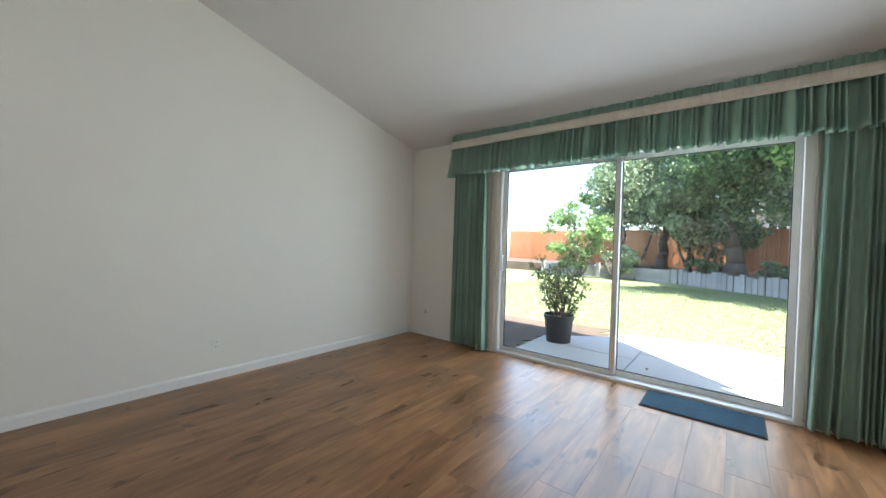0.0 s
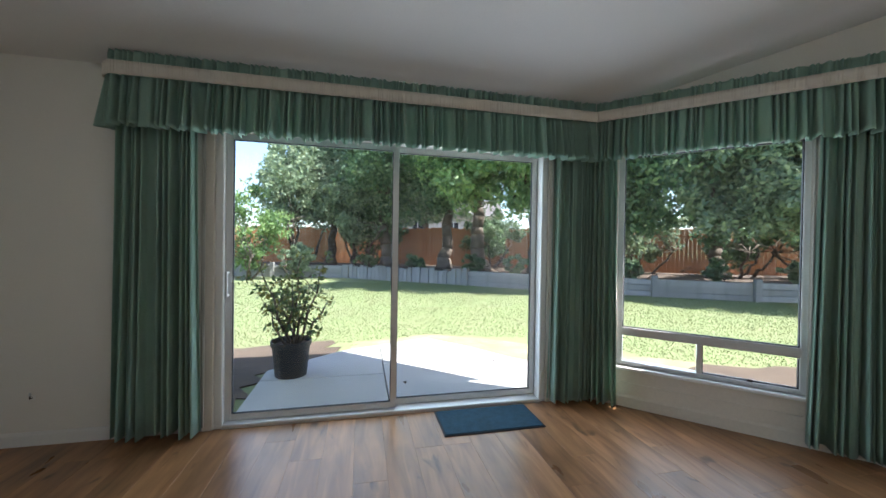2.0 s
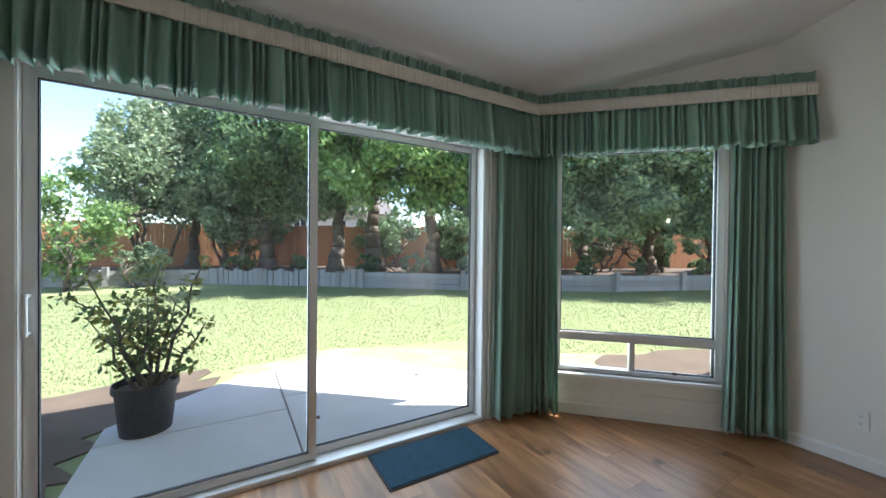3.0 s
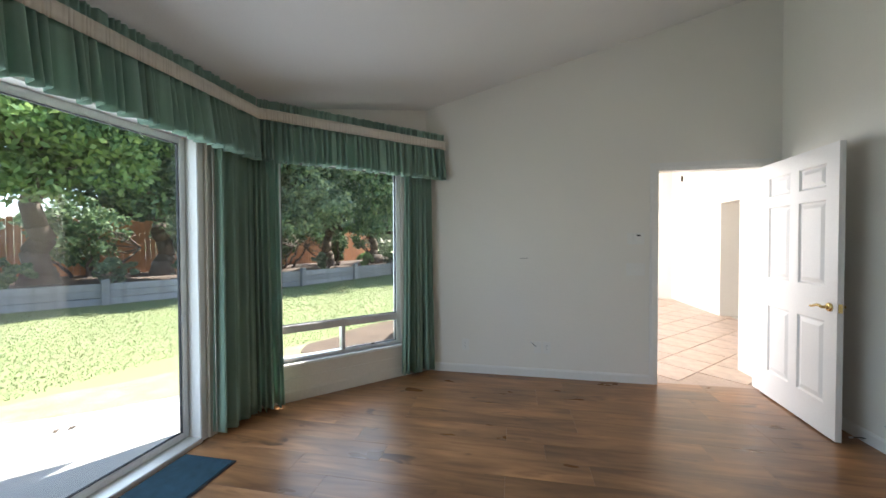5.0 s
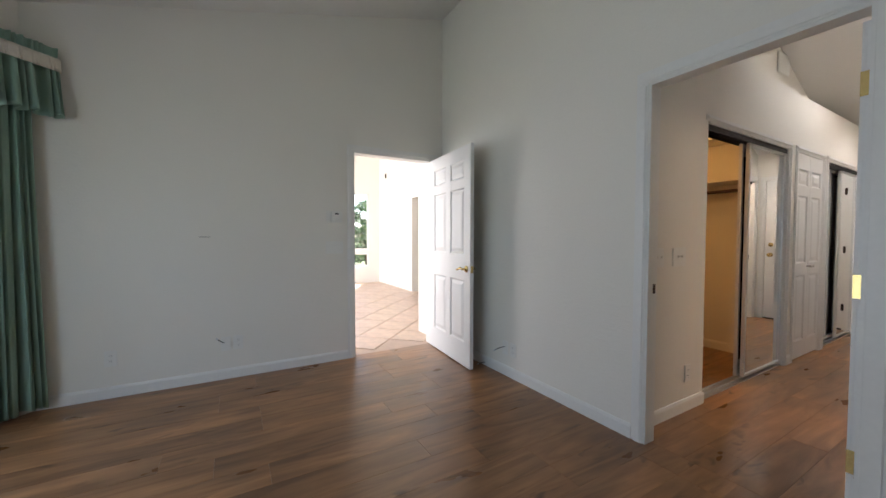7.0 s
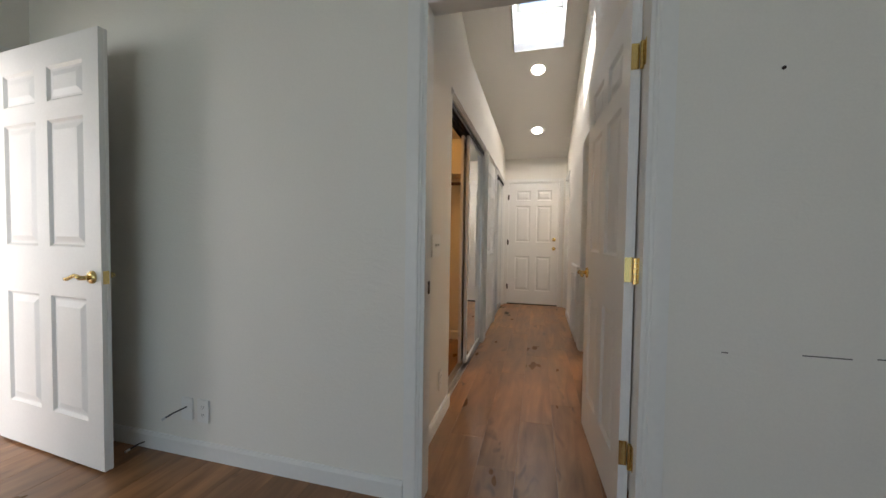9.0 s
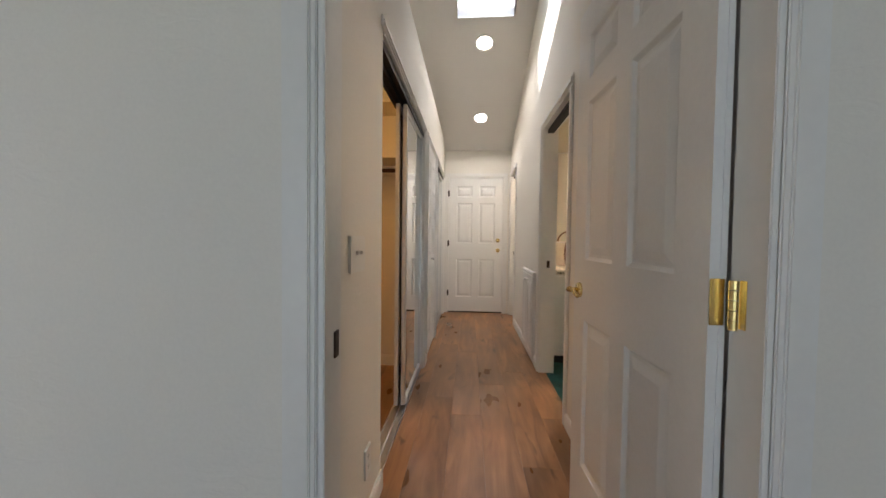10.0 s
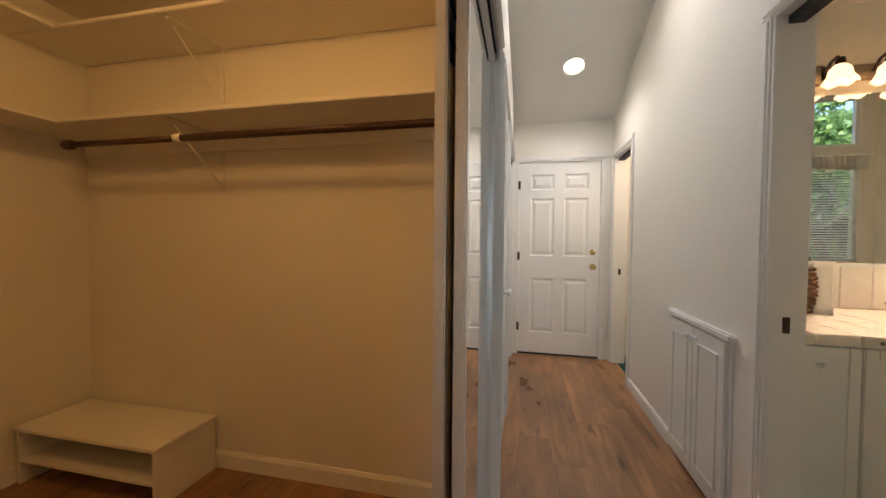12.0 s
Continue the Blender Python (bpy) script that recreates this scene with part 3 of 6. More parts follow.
def leaf_cloud(centres, per, size, seed, flat_leaf=0.5):
    """Many small pointed leaves round the clump centres (x, y, z, radius)."""
    g = np.random.default_rng(seed)
    c = np.repeat(np.array(centres), per, axis=0)
    n = len(c)
    d = g.normal(size=(n, 3))
    d /= np.linalg.norm(d, axis=1)[:, None]
    p = c[:, :3] + d * (c[:, 3] * g.uniform(0.25, 1.0, n) ** 0.6)[:, None] * np.array([1, 1, 0.75])
    a = g.normal(size=(n, 3)) + d * 0.6
    a /= np.linalg.norm(a, axis=1)[:, None]
    b = np.cross(a, g.normal(size=(n, 3)))
    b /= np.linalg.norm(b, axis=1)[:, None]
    s = size * g.uniform(0.6, 1.35, n)[:, None]
    v = np.stack([p - a * s, p + b * s * flat_leaf, p + a * s, p - b * s * flat_leaf], 1).reshape(-1, 3)
    return v, np.arange(n * 4).reshape(-1, 4)


def leaf_mesh(name, v, f, mat):
    me = bpy.data.meshes.new(name)
    me.from_pydata(v.tolist(), [], f.tolist())
    me.materials.append(mat)
    return new(name, me)


def limb(bm, a, b, r0, r1, bend, r, seg=5, sides=8):
    """A crooked tapering branch."""
    a, b = Vector(a), Vector(b)
    pts = [a]
    for i in range(1, seg + 1):
        p = a.lerp(b, i / seg)
        if i < seg:
            p += Vector([r.uniform(-bend, bend) for _ in range(3)])
        pts.append(p)
    for i in range(seg):
        rod(bm, pts[i], pts[i + 1] + (pts[i + 1] - pts[i]) * 0.04, r0 + (r1 - r0) * i / seg, r0 + (r1 - r0) * (i + 1) / seg, sides)
    return pts


def tree(name, x, y, z, trunk_h, trunk_r, crown, leaf, label, seed, clumps=80, per=90, size=0.11, low=None, stems=1, category="tree", lean=0.0):
    """crown: half widths x, y, z and the height of its middle."""
    r = random.Random(seed)
    ob = thing(name, pose(x, y, z), label, category, "garden trees" if category == "tree" else "garden shrubs")
    rx, ry, rz, cz = crown
    bm = B()
    tops = []
    for s in range(stems):
        bx, by = (r.uniform(-0.25, 0.25), r.uniform(-0.25, 0.25)) if stems > 1 else (0, 0)
        top = (bx * 4 + r.uniform(-0.3, 0.3), by * 4 + r.uniform(-0.3, 0.3), trunk_h)
        limb(bm, (bx, by, -0.1), top, trunk_r, trunk_r * 0.6, 0.08 + trunk_r * 0.2, r, 6, 12)
        tops.append(top)
    if stems == 1:
        rod(bm, (0, 0, -0.1), (0, 0, 0.45), trunk_r * 1.5, trunk_r * 0.98, 14)
    centres = []
    for i in range(clumps):
        a, t = r.uniform(0, 6.283), r.uniform(-1, 1)
        k = r.uniform(0.35, 1.0) ** 0.6 * (0.8 + 0.35 * math.sin(3 * a + seed))
        h = math.sqrt(max(0, 1 - t * t))
        px, py, pz = rx * k * h * math.cos(a), ry * k * h * math.sin(a), cz + rz * t * (0.8 + 0.2 * math.sin(5 * a))
        px, py = px - 0.5 * lean, py - 0.86 * lean
        centres.append((px, py, max(pz, 0.2 if low is None else low), r.uniform(0.35, 0.75) * (rx + rz) / 5))
    for c in r.sample(centres, min(16, len(centres))):
        t0 = r.choice(tops)
        limb(bm, t0, c[:3], trunk_r * 0.38, trunk_r * 0.08, 0.18, r, 4, 6)
    part("trunk", bm, BARK, ob, smooth=True)
    v, f = leaf_cloud(centres, per, size, seed)
    lv = leaf_mesh("crown", v, f, leaf)
    lv.parent = ob
    return ob


DARK_TREE = "tall dark evergreen tree with a bare trunk"
tree("tree", -2.0, 13.6, BED_Z, 3.0, 0.30, (3.0, 2.4, 3.2, 5.2), LEAF_D, DARK_TREE, 1, 150, 150, 0.091)
tree("tree", 0.25, 12.0, BED_Z, 2.8, 0.27, (2.4, 2.2, 3.0, 5.4), LEAF_D, DARK_TREE, 2, 150, 150, 0.091)
tree("tree", 1.5, 11.0, BED_Z, 2.6, 0.32, (2.6, 2.2, 2.7, 4.9), LEAF_L, "broad bright green tree with a thick trunk", 3, 150, 150, 0.091, low=2.0, lean=2.4)
tree("tree", 3.4, 9.9, BED_Z, 2.4, 0.30, (2.5, 2.2, 2.6, 4.6), LEAF_L, "bright green tree with drooping branches", 4, 150, 150, 0.091, low=2.0, lean=2.4)
tree("tree", 6.2, 9.3, BED_Z, 2.2, 0.26, (2.6, 2.3, 3.0, 4.6), LEAF_D, DARK_TREE, 5, 150, 150, 0.091, low=1.7, lean=2.9)
tree("tree", 8.7, 7.2, BED_Z, 1.6, 0.24, (2.2, 2.0, 2.6, 3.7), LEAF_B, "dense dark green tree with low branches", 6, 150, 150, 0.084, low=1.7, lean=2.9)
tree("tree", 10.9, 6.0, BED_Z, 1.6, 0.24, (2.4, 2.2, 2.8, 4.0), LEAF_D, "dense dark green tree with low branches", 7, 150, 150, 0.084, low=1.7, lean=2.9)
tree("tree", 13.4, 4.6, BED_Z, 1.5, 0.24, (2.4, 2.2, 2.8, 3.8), LEAF_B, "dense dark green tree with low branches", 8, 150, 150, 0.091, low=1.7, lean=2.9)
tree("tree", 16.0, 3.2, BED_Z, 1.5, 0.24, (2.4, 2.2, 2.8, 3.8), LEAF_D, "dense dark green tree with low branches", 9, 150, 150, 0.091, low=1.7, lean=2.9)
tree("tree", -4.6, 15.4, BED_Z, 2.6, 0.22, (2.2, 2.0, 2.6, 4.8), LEAF_B, "blue-green tree behind the shrubs", 10, 150, 150, 0.091)
tree("tree", 8.5, 13.5, 0.0, 3.0, 0.3, (4.0, 3.0, 4.0, 6.0), LEAF_D, "large dark tree beyond the fence", 11, 150, 190, 0.137)
tree("tree", 14.5, 10.5, 0.0, 3.0, 0.3, (4.0, 3.0, 4.2, 5.6), LEAF_D, "large dark tree beyond the fence", 12, 150, 190, 0.137)
tree("tree", 1.0, 20.5, 0.0, 3.0, 0.3, (4.5, 3.0, 4.0, 6.6), LEAF_B, "large tree beyond the fence", 13, 150, 190, 0.152)
tree("shrub", -5.7, 14.2, BED_Z, 1.8, 0.07, (2.6, 1.8, 2.0, 3.7), LEAF_B, "tall pale-leaved shrub with many thin stems", 20, 130, 110, 0.09, stems=5, category="shrub")
tree("shrub", -3.3, 13.9, BED_Z, 1.5, 0.06, (1.6, 1.4, 1.4, 2.5), LEAF_B, "tall pale-leaved shrub with many thin stems", 21, 100, 100, 0.085, stems=5, category="shrub")
tree("shrub", -7.4, 12.4, LAWN_Z, 0.8, 0.05, (1.5, 1.2, 1.7, 1.9), LEAF_L, "leafy green shrub at the lawn edge", 22, 60, 90, 0.075, 0.15, 4, "shrub")
tree("shrub", -5.6, 12.6, LAWN_Z, 0.5, 0.04, (0.7, 0.5, 0.6, 0.8), LEAF_B, "leafy green shrub at the lawn edge", 23, 40, 80, 0.06, 0.1, 3, "shrub")
for i, (x, y, w, lf) in enumerate(((-2.9, 12.9, 0.6, LEAF_D), (-1.0, 11.6, 0.6, LEAF_D), (0.9, 10.3, 0.55, LEAF_D), (2.2, 9.2, 0.7, LEAF_D), (3.9, 8.2, 0.5, LEAF_B), (5.4, 7.3, 0.6, LEAF_D), (7.4, 6.1, 0.5, LEAF_D), (9.3, 5.3, 0.4, LEAF_B), (11.6, 4.4, 0.45, LEAF_L), (13.2, 3.8, 0.5, LEAF_D))):
    tree("shrub", x, y, BED_Z, 0.25, 0.02, (w, w * 0.8, 0.32, 0.34), lf, "low green shrub in the raised bed", 30 + i, 26, 60, 0.06, 0.06, 3, "shrub")

for i, (x, y, z, w, h, lf) in enumerate(((-2.6, 14.6, 1.6, 1.6, 1.2, LEAF_D), (2.6, 12.6, 1.5, 1.5, 1.0, LEAF_D), (5.0, 10.9, 1.4, 1.5, 1.0, LEAF_D), (7.6, 9.4, 1.7, 1.6, 1.3, LEAF_B), (9.8, 7.4, 1.6, 1.6, 1.3, LEAF_D), (12.2, 6.2, 1.6, 1.6, 1.3, LEAF_D), (14.8, 4.8, 1.6, 1.6, 1.3, LEAF_B))):
    tree("shrub", x, y, BED_Z, 0.9, 0.05, (w, w * 0.7, h, z), lf, "tall shaded shrub before the fence", 50 + i, 60, 80, 0.08, 0.15, 4, "shrub")
tree("tree", -7.3, -3.0, LAWN_Z, 1.4, 0.08, (0.75, 0.9, 1.6, 2.3), LEAF_L, "leafy green tree outside the bathroom", 65, 80, 90, 0.07, stems=2)

# potted shrub on the patio
pot = thing("plant_pot", pose(-3.83, 1.20, -0.055), "black plastic nursery pot on the patio", "plant pot")
part("shell", lathe(B(), [(0.0, 0.0), (0.155, 0.0), (0.185, 0.31), (0.20, 0.31), (0.20, 0.36), (0.188, 0.36), (0.18, 0.30), (0.0, 0.30)], 28), POTM, pot, smooth=False)
part("soil", lathe(B(), [(0.0, 0.318), (0.10, 0.322), (0.182, 0.312)], 20), SOIL, pot)
shrub = thing("potted_shrub", pose(-3.83, 1.20, 0.25), "sparse woody shrub with yellowing leaves in a black pot", "shrub")
bm = B()
r = random.Random(5)
tips = []
for i in range(9):
    a = i * 0.7 + r.uniform(-0.2, 0.2)
    end = (math.cos(a) * r.uniform(0.15, 0.42), math.sin(a) * r.uniform(0.15, 0.38), r.uniform(0.45, 0.95))
    pts = limb(bm, (math.cos(a) * 0.03, math.sin(a) * 0.03, -0.05), end, 0.016, 0.005, 0.035, r, 5, 6)
    tips += [(*p, 0.085) for p in pts[2:]]
    for k in range(3):
        s = pts[2 + k % 3]
        e = (s.x + r.uniform(-0.2, 0.2), s.y + r.uniform(-0.2, 0.2), s.z + r.uniform(0.02, 0.22))
        limb(bm, s, e, 0.006, 0.003, 0.02, r, 3, 5)
        tips.append((*e, 0.085))
part("stem", bm, BARK, shrub, smooth=True)
v, f = leaf_cloud(tips, 17, 0.027, 6, 0.55)
leaf_mesh("foliage", v, f, LEAF_P).parent = shrub

# grass blades on the near lawn
g = np.random.default_rng(3)
n = 200000
gx, gy = g.uniform(-8, 12, n), -1.0 + 12.0 * g.uniform(0, 1, n)
keep = np.where(gx > 0.4, gy > 1.15 - 0.55 * (gx - 0.4), gy > 2.75 - 0.25 * np.abs(gx + 2.2))
keep &= ~((gx < -3.3) & (gy < 2.5)) & (gy < np.interp(gx, [p[0] for p in WALLPTS], [p[1] for p in WALLPTS]) - 0.15)
gx, gy = gx[keep], gy[keep]
n = len(gx)
ang, hh, lean = g.uniform(0, 6.28, n), g.uniform(0.012, 0.032, n), g.uniform(-0.03, 0.03, (n, 2))
w = 0.006
gv = np.stack([np.stack([gx - np.cos(ang) * w, gy - np.sin(ang) * w, np.full(n, LAWN_Z)], 1), np.stack([gx + np.cos(ang) * w, gy + np.sin(ang) * w, np.full(n, LAWN_Z)], 1), np.stack([gx + lean[:, 0], gy + lean[:, 1], LAWN_Z + hh], 1)], 1).reshape(-1, 3)
BLADE = varied("grass_blade", [(0.11, 0.175, 0.055), (0.17, 0.225, 0.08), (0.28, 0.28, 0.14)], 0.6, trans=0.3)
tagged(leaf_mesh("grass", gv, np.arange(n * 3).reshape(-1, 3), BLADE), "short green lawn grass with dry blades", "grass", kind="stuff")
for k, (x, y) in enumerate(((-1.60, 1.22), (-1.66, 1.28), (-2.7, 0.75))):
    d = thing("dead_leaf", pose(x, y, -0.053, 0, 0, k * 50), "dry brown fallen leaf on the concrete", "leaf", "fallen leaves")
    bm = B()
    vs = [bm.verts.new(p) for p in ((-0.035, 0, 0.0), (0, 0.02, 0.012), (0.04, 0, 0.004), (0, -0.02, 0.016), (0, 0, 0.003))]
    for i in range(4):
        bm.faces.new((vs[i], vs[(i + 1) % 4], vs[4]))
    part("blade", bm, SOIL, d)

# ---- trim ----


def strip(name, a, b, depth, z0, z1, mat=None, label="white painted baseboard"):
    """A board along the floor from a to b, depth towards its left hand."""
    a, b = Vector((*a, 0)), Vector((*b, 0))
    d = (b - a).normalized()
    nrm = Vector((-d.y, d.x, 0)) * depth
    bm = B()
    v = [a, b, b + nrm, a + nrm]
    h = z1 - z0
    prof = [(0.003, z0), (1, z0), (1, z0 + h * 0.80), (0.45, z1), (0.003, z1)]
    rows = [[bm.verts.new((p + nrm * f) + Vector((0, 0, z))) for f, z in prof] for p in (a, b)]
    for i in range(len(prof)):
        j = (i + 1) % len(prof)
        bm.faces.new((rows[0][i], rows[0][j], rows[1][j], rows[1][i]))
    bm.faces.new(rows[0])
    bm.faces.new(rows[1][::-1])
    bmesh.ops.recalc_face_normals(bm, faces=bm.faces)
    return setting(name, bm, mat or TRIM, label)


strip("baseboard", (WEST, NORTH), (WEST, SOUTH), 0.014, 0.0, 0.085)
strip("baseboard", (-4.18, NORTH), (WEST, NORTH), 0.014, 0, 0.085)
strip("baseboard", (EAST, -3.385), (EAST, -1.2), 0.014, 0, 0.085)
strip("baseboard", (-2.27, SOUTH), (EAST, SOUTH), 0.014, 0, 0.085)
strip("baseboard", (WEST, SOUTH), (-3.245, SOUTH), 0.014, 0, 0.085)
strip("baseboard", (HALL_E, -5.352), (HALL_E, SOUTH - TS), 0.014, 0, 0.085)
strip("baseboard", (HALL_E, -7.005), (HALL_E, -6.905), 0.014, 0, 0.085)
strip("baseboard", (HALL_E, -7.885), (HALL_E, -7.845), 0.014, 0, 0.085)
strip("baseboard", (HALL_W, SOUTH - TS), (HALL_W, -5.97), 0.014, 0, 0.085)
strip("baseboard", (HALL_W, -6.93), (HALL_W, -7.045), 0.014, 0, 0.085)
strip("baseboard", (HALL_W, -7.69), (HALL_W, -8.54), 0.014, 0, 0.085)
strip("baseboard", (HALL_E + T, CL_S), (CL_E, CL_S), 0.014, 0, 0.09, SHELFP, "cream closet baseboard")
strip("baseboard", (CL_E, CL_S), (CL_E, CL_N), 0.014, 0, 0.09, SHELFP, "cream closet baseboard")
dn = Vector((-R2, -R2))
p0, p1 = DIAG @ Vector((0, 0, 0)), DIAG @ Vector((DL, 0, 0))
strip("baseboard", (p1.x, p1.y), (p0.x, p0.y), 0.016, 0, 0.10, CREAMW, "cream baseboard under the corner window")


def casing(name, axis, wall, side, a, b, top, w=0.062, d=0.016, jamb=T, legs=(1, 1), mat=None):
    """A moulded frame round an opening from a to b on one face of a wall, with the jamb lining. side: the way the face looks along the axis."""
    bm = B()

    def board(u0, u1, z0, z1):
        for dd, inset in ((d * 0.6, 0.0), (d, 0.012)):
            lo, hi = [u0 + inset, z0 + (inset if z0 > 1 else 0)], [u1 - inset, z1 - inset]
            p, q = [lo[0], lo[1]], [hi[0], hi[1]]
            p.insert(axis, wall + side * 0.002)
            q.insert(axis, wall + side * dd)
            box(bm, p, q, 0.003)
    if legs[0]:
        board(a - w, a, 0, top)
    if legs[1]:
        board(b, b + w, 0, top)
    board(a - w, b + w, top, top + w)
    lining = [(a - 0.001, a + 0.014, 0, top), (b - 0.014, b + 0.001, 0, top), (a + 0.014, b - 0.014, top - 0.014, top + 0.001)]
    if not legs[1]:
        lining.pop(1)
    for u0, u1, z0, z1 in lining:
        p, q = [u0, z0], [u1, z1]
        p.insert(axis, wall + side * 0.004)
        q.insert(axis, wall - side * (jamb + 0.004))
        box(bm, p, q, 0.002)
    return setting(name, bm, mat or TRIM, "white painted door casing")


casing("door_frame_1", 0, EAST, -1, -4.335, -3.445, 2.045)
casing("door_frame_2", 1, SOUTH, 1, -3.175, -2.34, 2.07, w=0.07, jamb=TS)
casing("door_frame_3", 0, HALL_W, 1, -6.87, -6.03, 2.05, w=0.058)
casing("door_frame_4", 0, HALL_W, 1, -9.18, -8.60, 2.05)
casing("door_frame_5", 1, HALL_END, 1, -3.14, -2.30, 2.05, w=0.05)
casing("closet_frame_1", 0, HALL_E, -1, -6.86, -5.352, 2.03, w=0.045, legs=(1, 0))
casing("closet_frame_2", 0, HALL_E, -1, -7.80, -7.05, 2.03, w=0.045)
casing("closet_frame_3", 0, HALL_E, -1, -9.12, -7.93, 2.03, w=0.045)

# ---- doors ----


def panel_door(name, m, w, h, label, levers=(), hinge=(), group="", thick=0.035, cols=2, rows=None):
    """A moulded door. Its own x runs from the hinge, y through the leaf, z up."""
    ob = thing(name, m, label, "door", group)
    st, mid = 0.115 * min(1, w / 0.76), 0.10 if cols == 2 else 0
    rows = rows or [(0.22, 0.80), (1.04, 1.65), (1.74, 1.905)]
    rows = [(z0 * h / 2.03, z1 * h / 2.03) for z0, z1 in rows]
    pw = (w - 2 * st - mid * (cols - 1)) / cols
    xs = [(st + i * (pw + mid), st + i * (pw + mid) + pw) for i in range(cols)]
    bm = B()
    box(bm, (0.002, -thick / 2 + 0.012, 0), (w - 0.002, thick / 2 - 0.012, h))
    solid = [(0, st), (w - st, w)] + ([(xs[0][1], xs[1][0])] if cols == 2 else [])
    for x0, x1 in solid:
        for s in (-1, 1):
            box(bm, (x0, s * (thick / 2 - 0.0125), 0), (x1, s * thick / 2, h))
    zs = [0] + [z for r in rows for z in r] + [h]
    for z0, z1 in zip(zs[::2], zs[1::2]):
        for x0, x1 in xs:
            for s in (-1, 1):
                box(bm, (x0, s * (thick / 2 - 0.0125), z0), (x1, s * thick / 2, z1))
    leaf = part("leaf", bm, DOORP, ob)
    for z0, z1 in rows:
        for x0, x1 in xs:
            bm = B()
            for s in (-1, 1):
                y0, y1, y2 = s * (thick / 2 - 0.0112), s * (thick / 2 - 0.0003), s * (thick / 2 - 0.0025)
                # sloping moulding round a raised field
                ring = [[(x0 + i, y, z0 + i), (x1 - i, y, z0 + i), (x1 - i, y, z1 - i), (x0 + i, y, z1 - i)] for i, y in ((0, y1), (0.012, y0), (0.022, y0), (0.050, y2))]
                vs = [[bm.verts.new(p) for p in r] for r in ring]
                for r0, r1 in zip(vs, vs[1:]):
                    for i in range(4):
                        j = (i + 1) % 4
                        bm.faces.new((r0[i], r0[j], r1[j], r1[i]))
                bm.faces.new(vs[-1])
            bmesh.ops.recalc_face_normals(bm, faces=bm.faces)
            part("panel", bm, DOORP, leaf)
    for x, z, kind in levers:
        for s in (-1, 1):
            bm = B()
            face = s * thick / 2
            rod(bm, (x, face, z), (x, face + s * 0.010, z), 0.031, 0.027, 20)
            rod(bm, (x, face + s * 0.01, z), (x, face + s * 0.045, z), 0.011, 0.010, 12)
            if kind == "lever":
                d = -1 if x > w / 2 else 1
                for k in range(5):
                    f0, f1 = k / 5, (k + 1) / 5
                    rod(bm, (x + d * 0.11 * f0, face + s * 0.047, z + 0.010 * math.sin(f0 * 5)), (x + d * 0.11 * f1, face + s * 0.047, z + 0.010 * math.sin(f1 * 5)), 0.0095 - 0.002 * f0, 0.0095 - 0.002 * f1, 10)
            elif kind == "knob":
                bmesh.ops.create_uvsphere(bm, u_segments=14, v_segments=8, radius=0.027, matrix=Matrix.Translation((x, face + s * 0.055, z)))
            part({"lever": "handle", "knob": "knob", "bolt": "deadbolt"}[kind], bm, BRASS, ob, "polished brass", smooth=True)
        bm = B()
        e = w if x > w / 2 else 0
        box(bm, (e - 0.001, -0.012, z - 0.03), (e + 0.0015, 0.012, z + 0.03), 0.0005)
        part("latch_plate", bm, BRASS, ob)
    for z in hinge:
        bm = B()
        rod(bm, (-0.004, thick / 2 + 0.004, z - 0.045), (-0.004, thick / 2 + 0.004, z + 0.045), 0.0065)
        box(bm, (-0.0035, -thick / 2 + 0.004, z - 0.045), (-0.0015, thick / 2, z + 0.045))
        box(bm, (-0.04, thick / 2 + 0.0005, z - 0.045), (-0.006, thick / 2 + 0.0025, z + 0.045), 0.001)
        part("hinge", bm, BRASS, ob, "polished brass butt hinge")
    return ob


# open door to the next room, door to the hall, door at the hall's end
panel_door("bedroom_door", Matrix.Translation((-0.012, -4.318, 0.012)) @ pose(0, 0, 0, 0, 0, 175.6), 0.885, 2.02, "white six-panel door standing wide open at the doorway", [(0.82, 0.90, "lever")], (0.25, 1.02, 1.8), "six-panel doors")
hall_m = Matrix.Translation((-3.139, -4.552, 0.012)) @ pose(0, 0, 0, 0, 0, -87.0)
hall_door = panel_door("hall_door", hall_m, 0.795, 2.03, "white six-panel door opened flat along the hall wall", [(0.73, 0.915, "lever")], (), "six-panel doors")
end_m = Matrix.Translation((-2.317, HALL_END - 0.03, 0.02)) @ pose(0, 0, 0, 0, 0, 180)
end_door = panel_door("hall_end_door", end_m, 0.806, 2.015, "closed white six-panel door at the hall end", [(0.74, 0.93, "knob"), (0.74, 1.08, "bolt")], (), "six-panel doors")
bm = B()
box(bm, (-3.135, HALL_END - 0.1, 0), (-2.305, HALL_END - 0.012, 0.018))
setting("door_sill", bm, DARK, "dark threshold under the far door")
# unseen slab added to close off the doorway behind the far door
bm = B()
box(bm, (-3.2, HALL_END - 0.30, -0.1), (-2.27, HALL_END - 0.20, 2.3))
setting("door_backing", bm, WALL, "unseen backing slab that closes off the far doorway")


def fixed(ob, parent, m):
    """Hangs a part that was built in place under a thing that stands at m."""
    ob.parent, ob.matrix_parent_inverse = parent, m.inverted()
    return ob


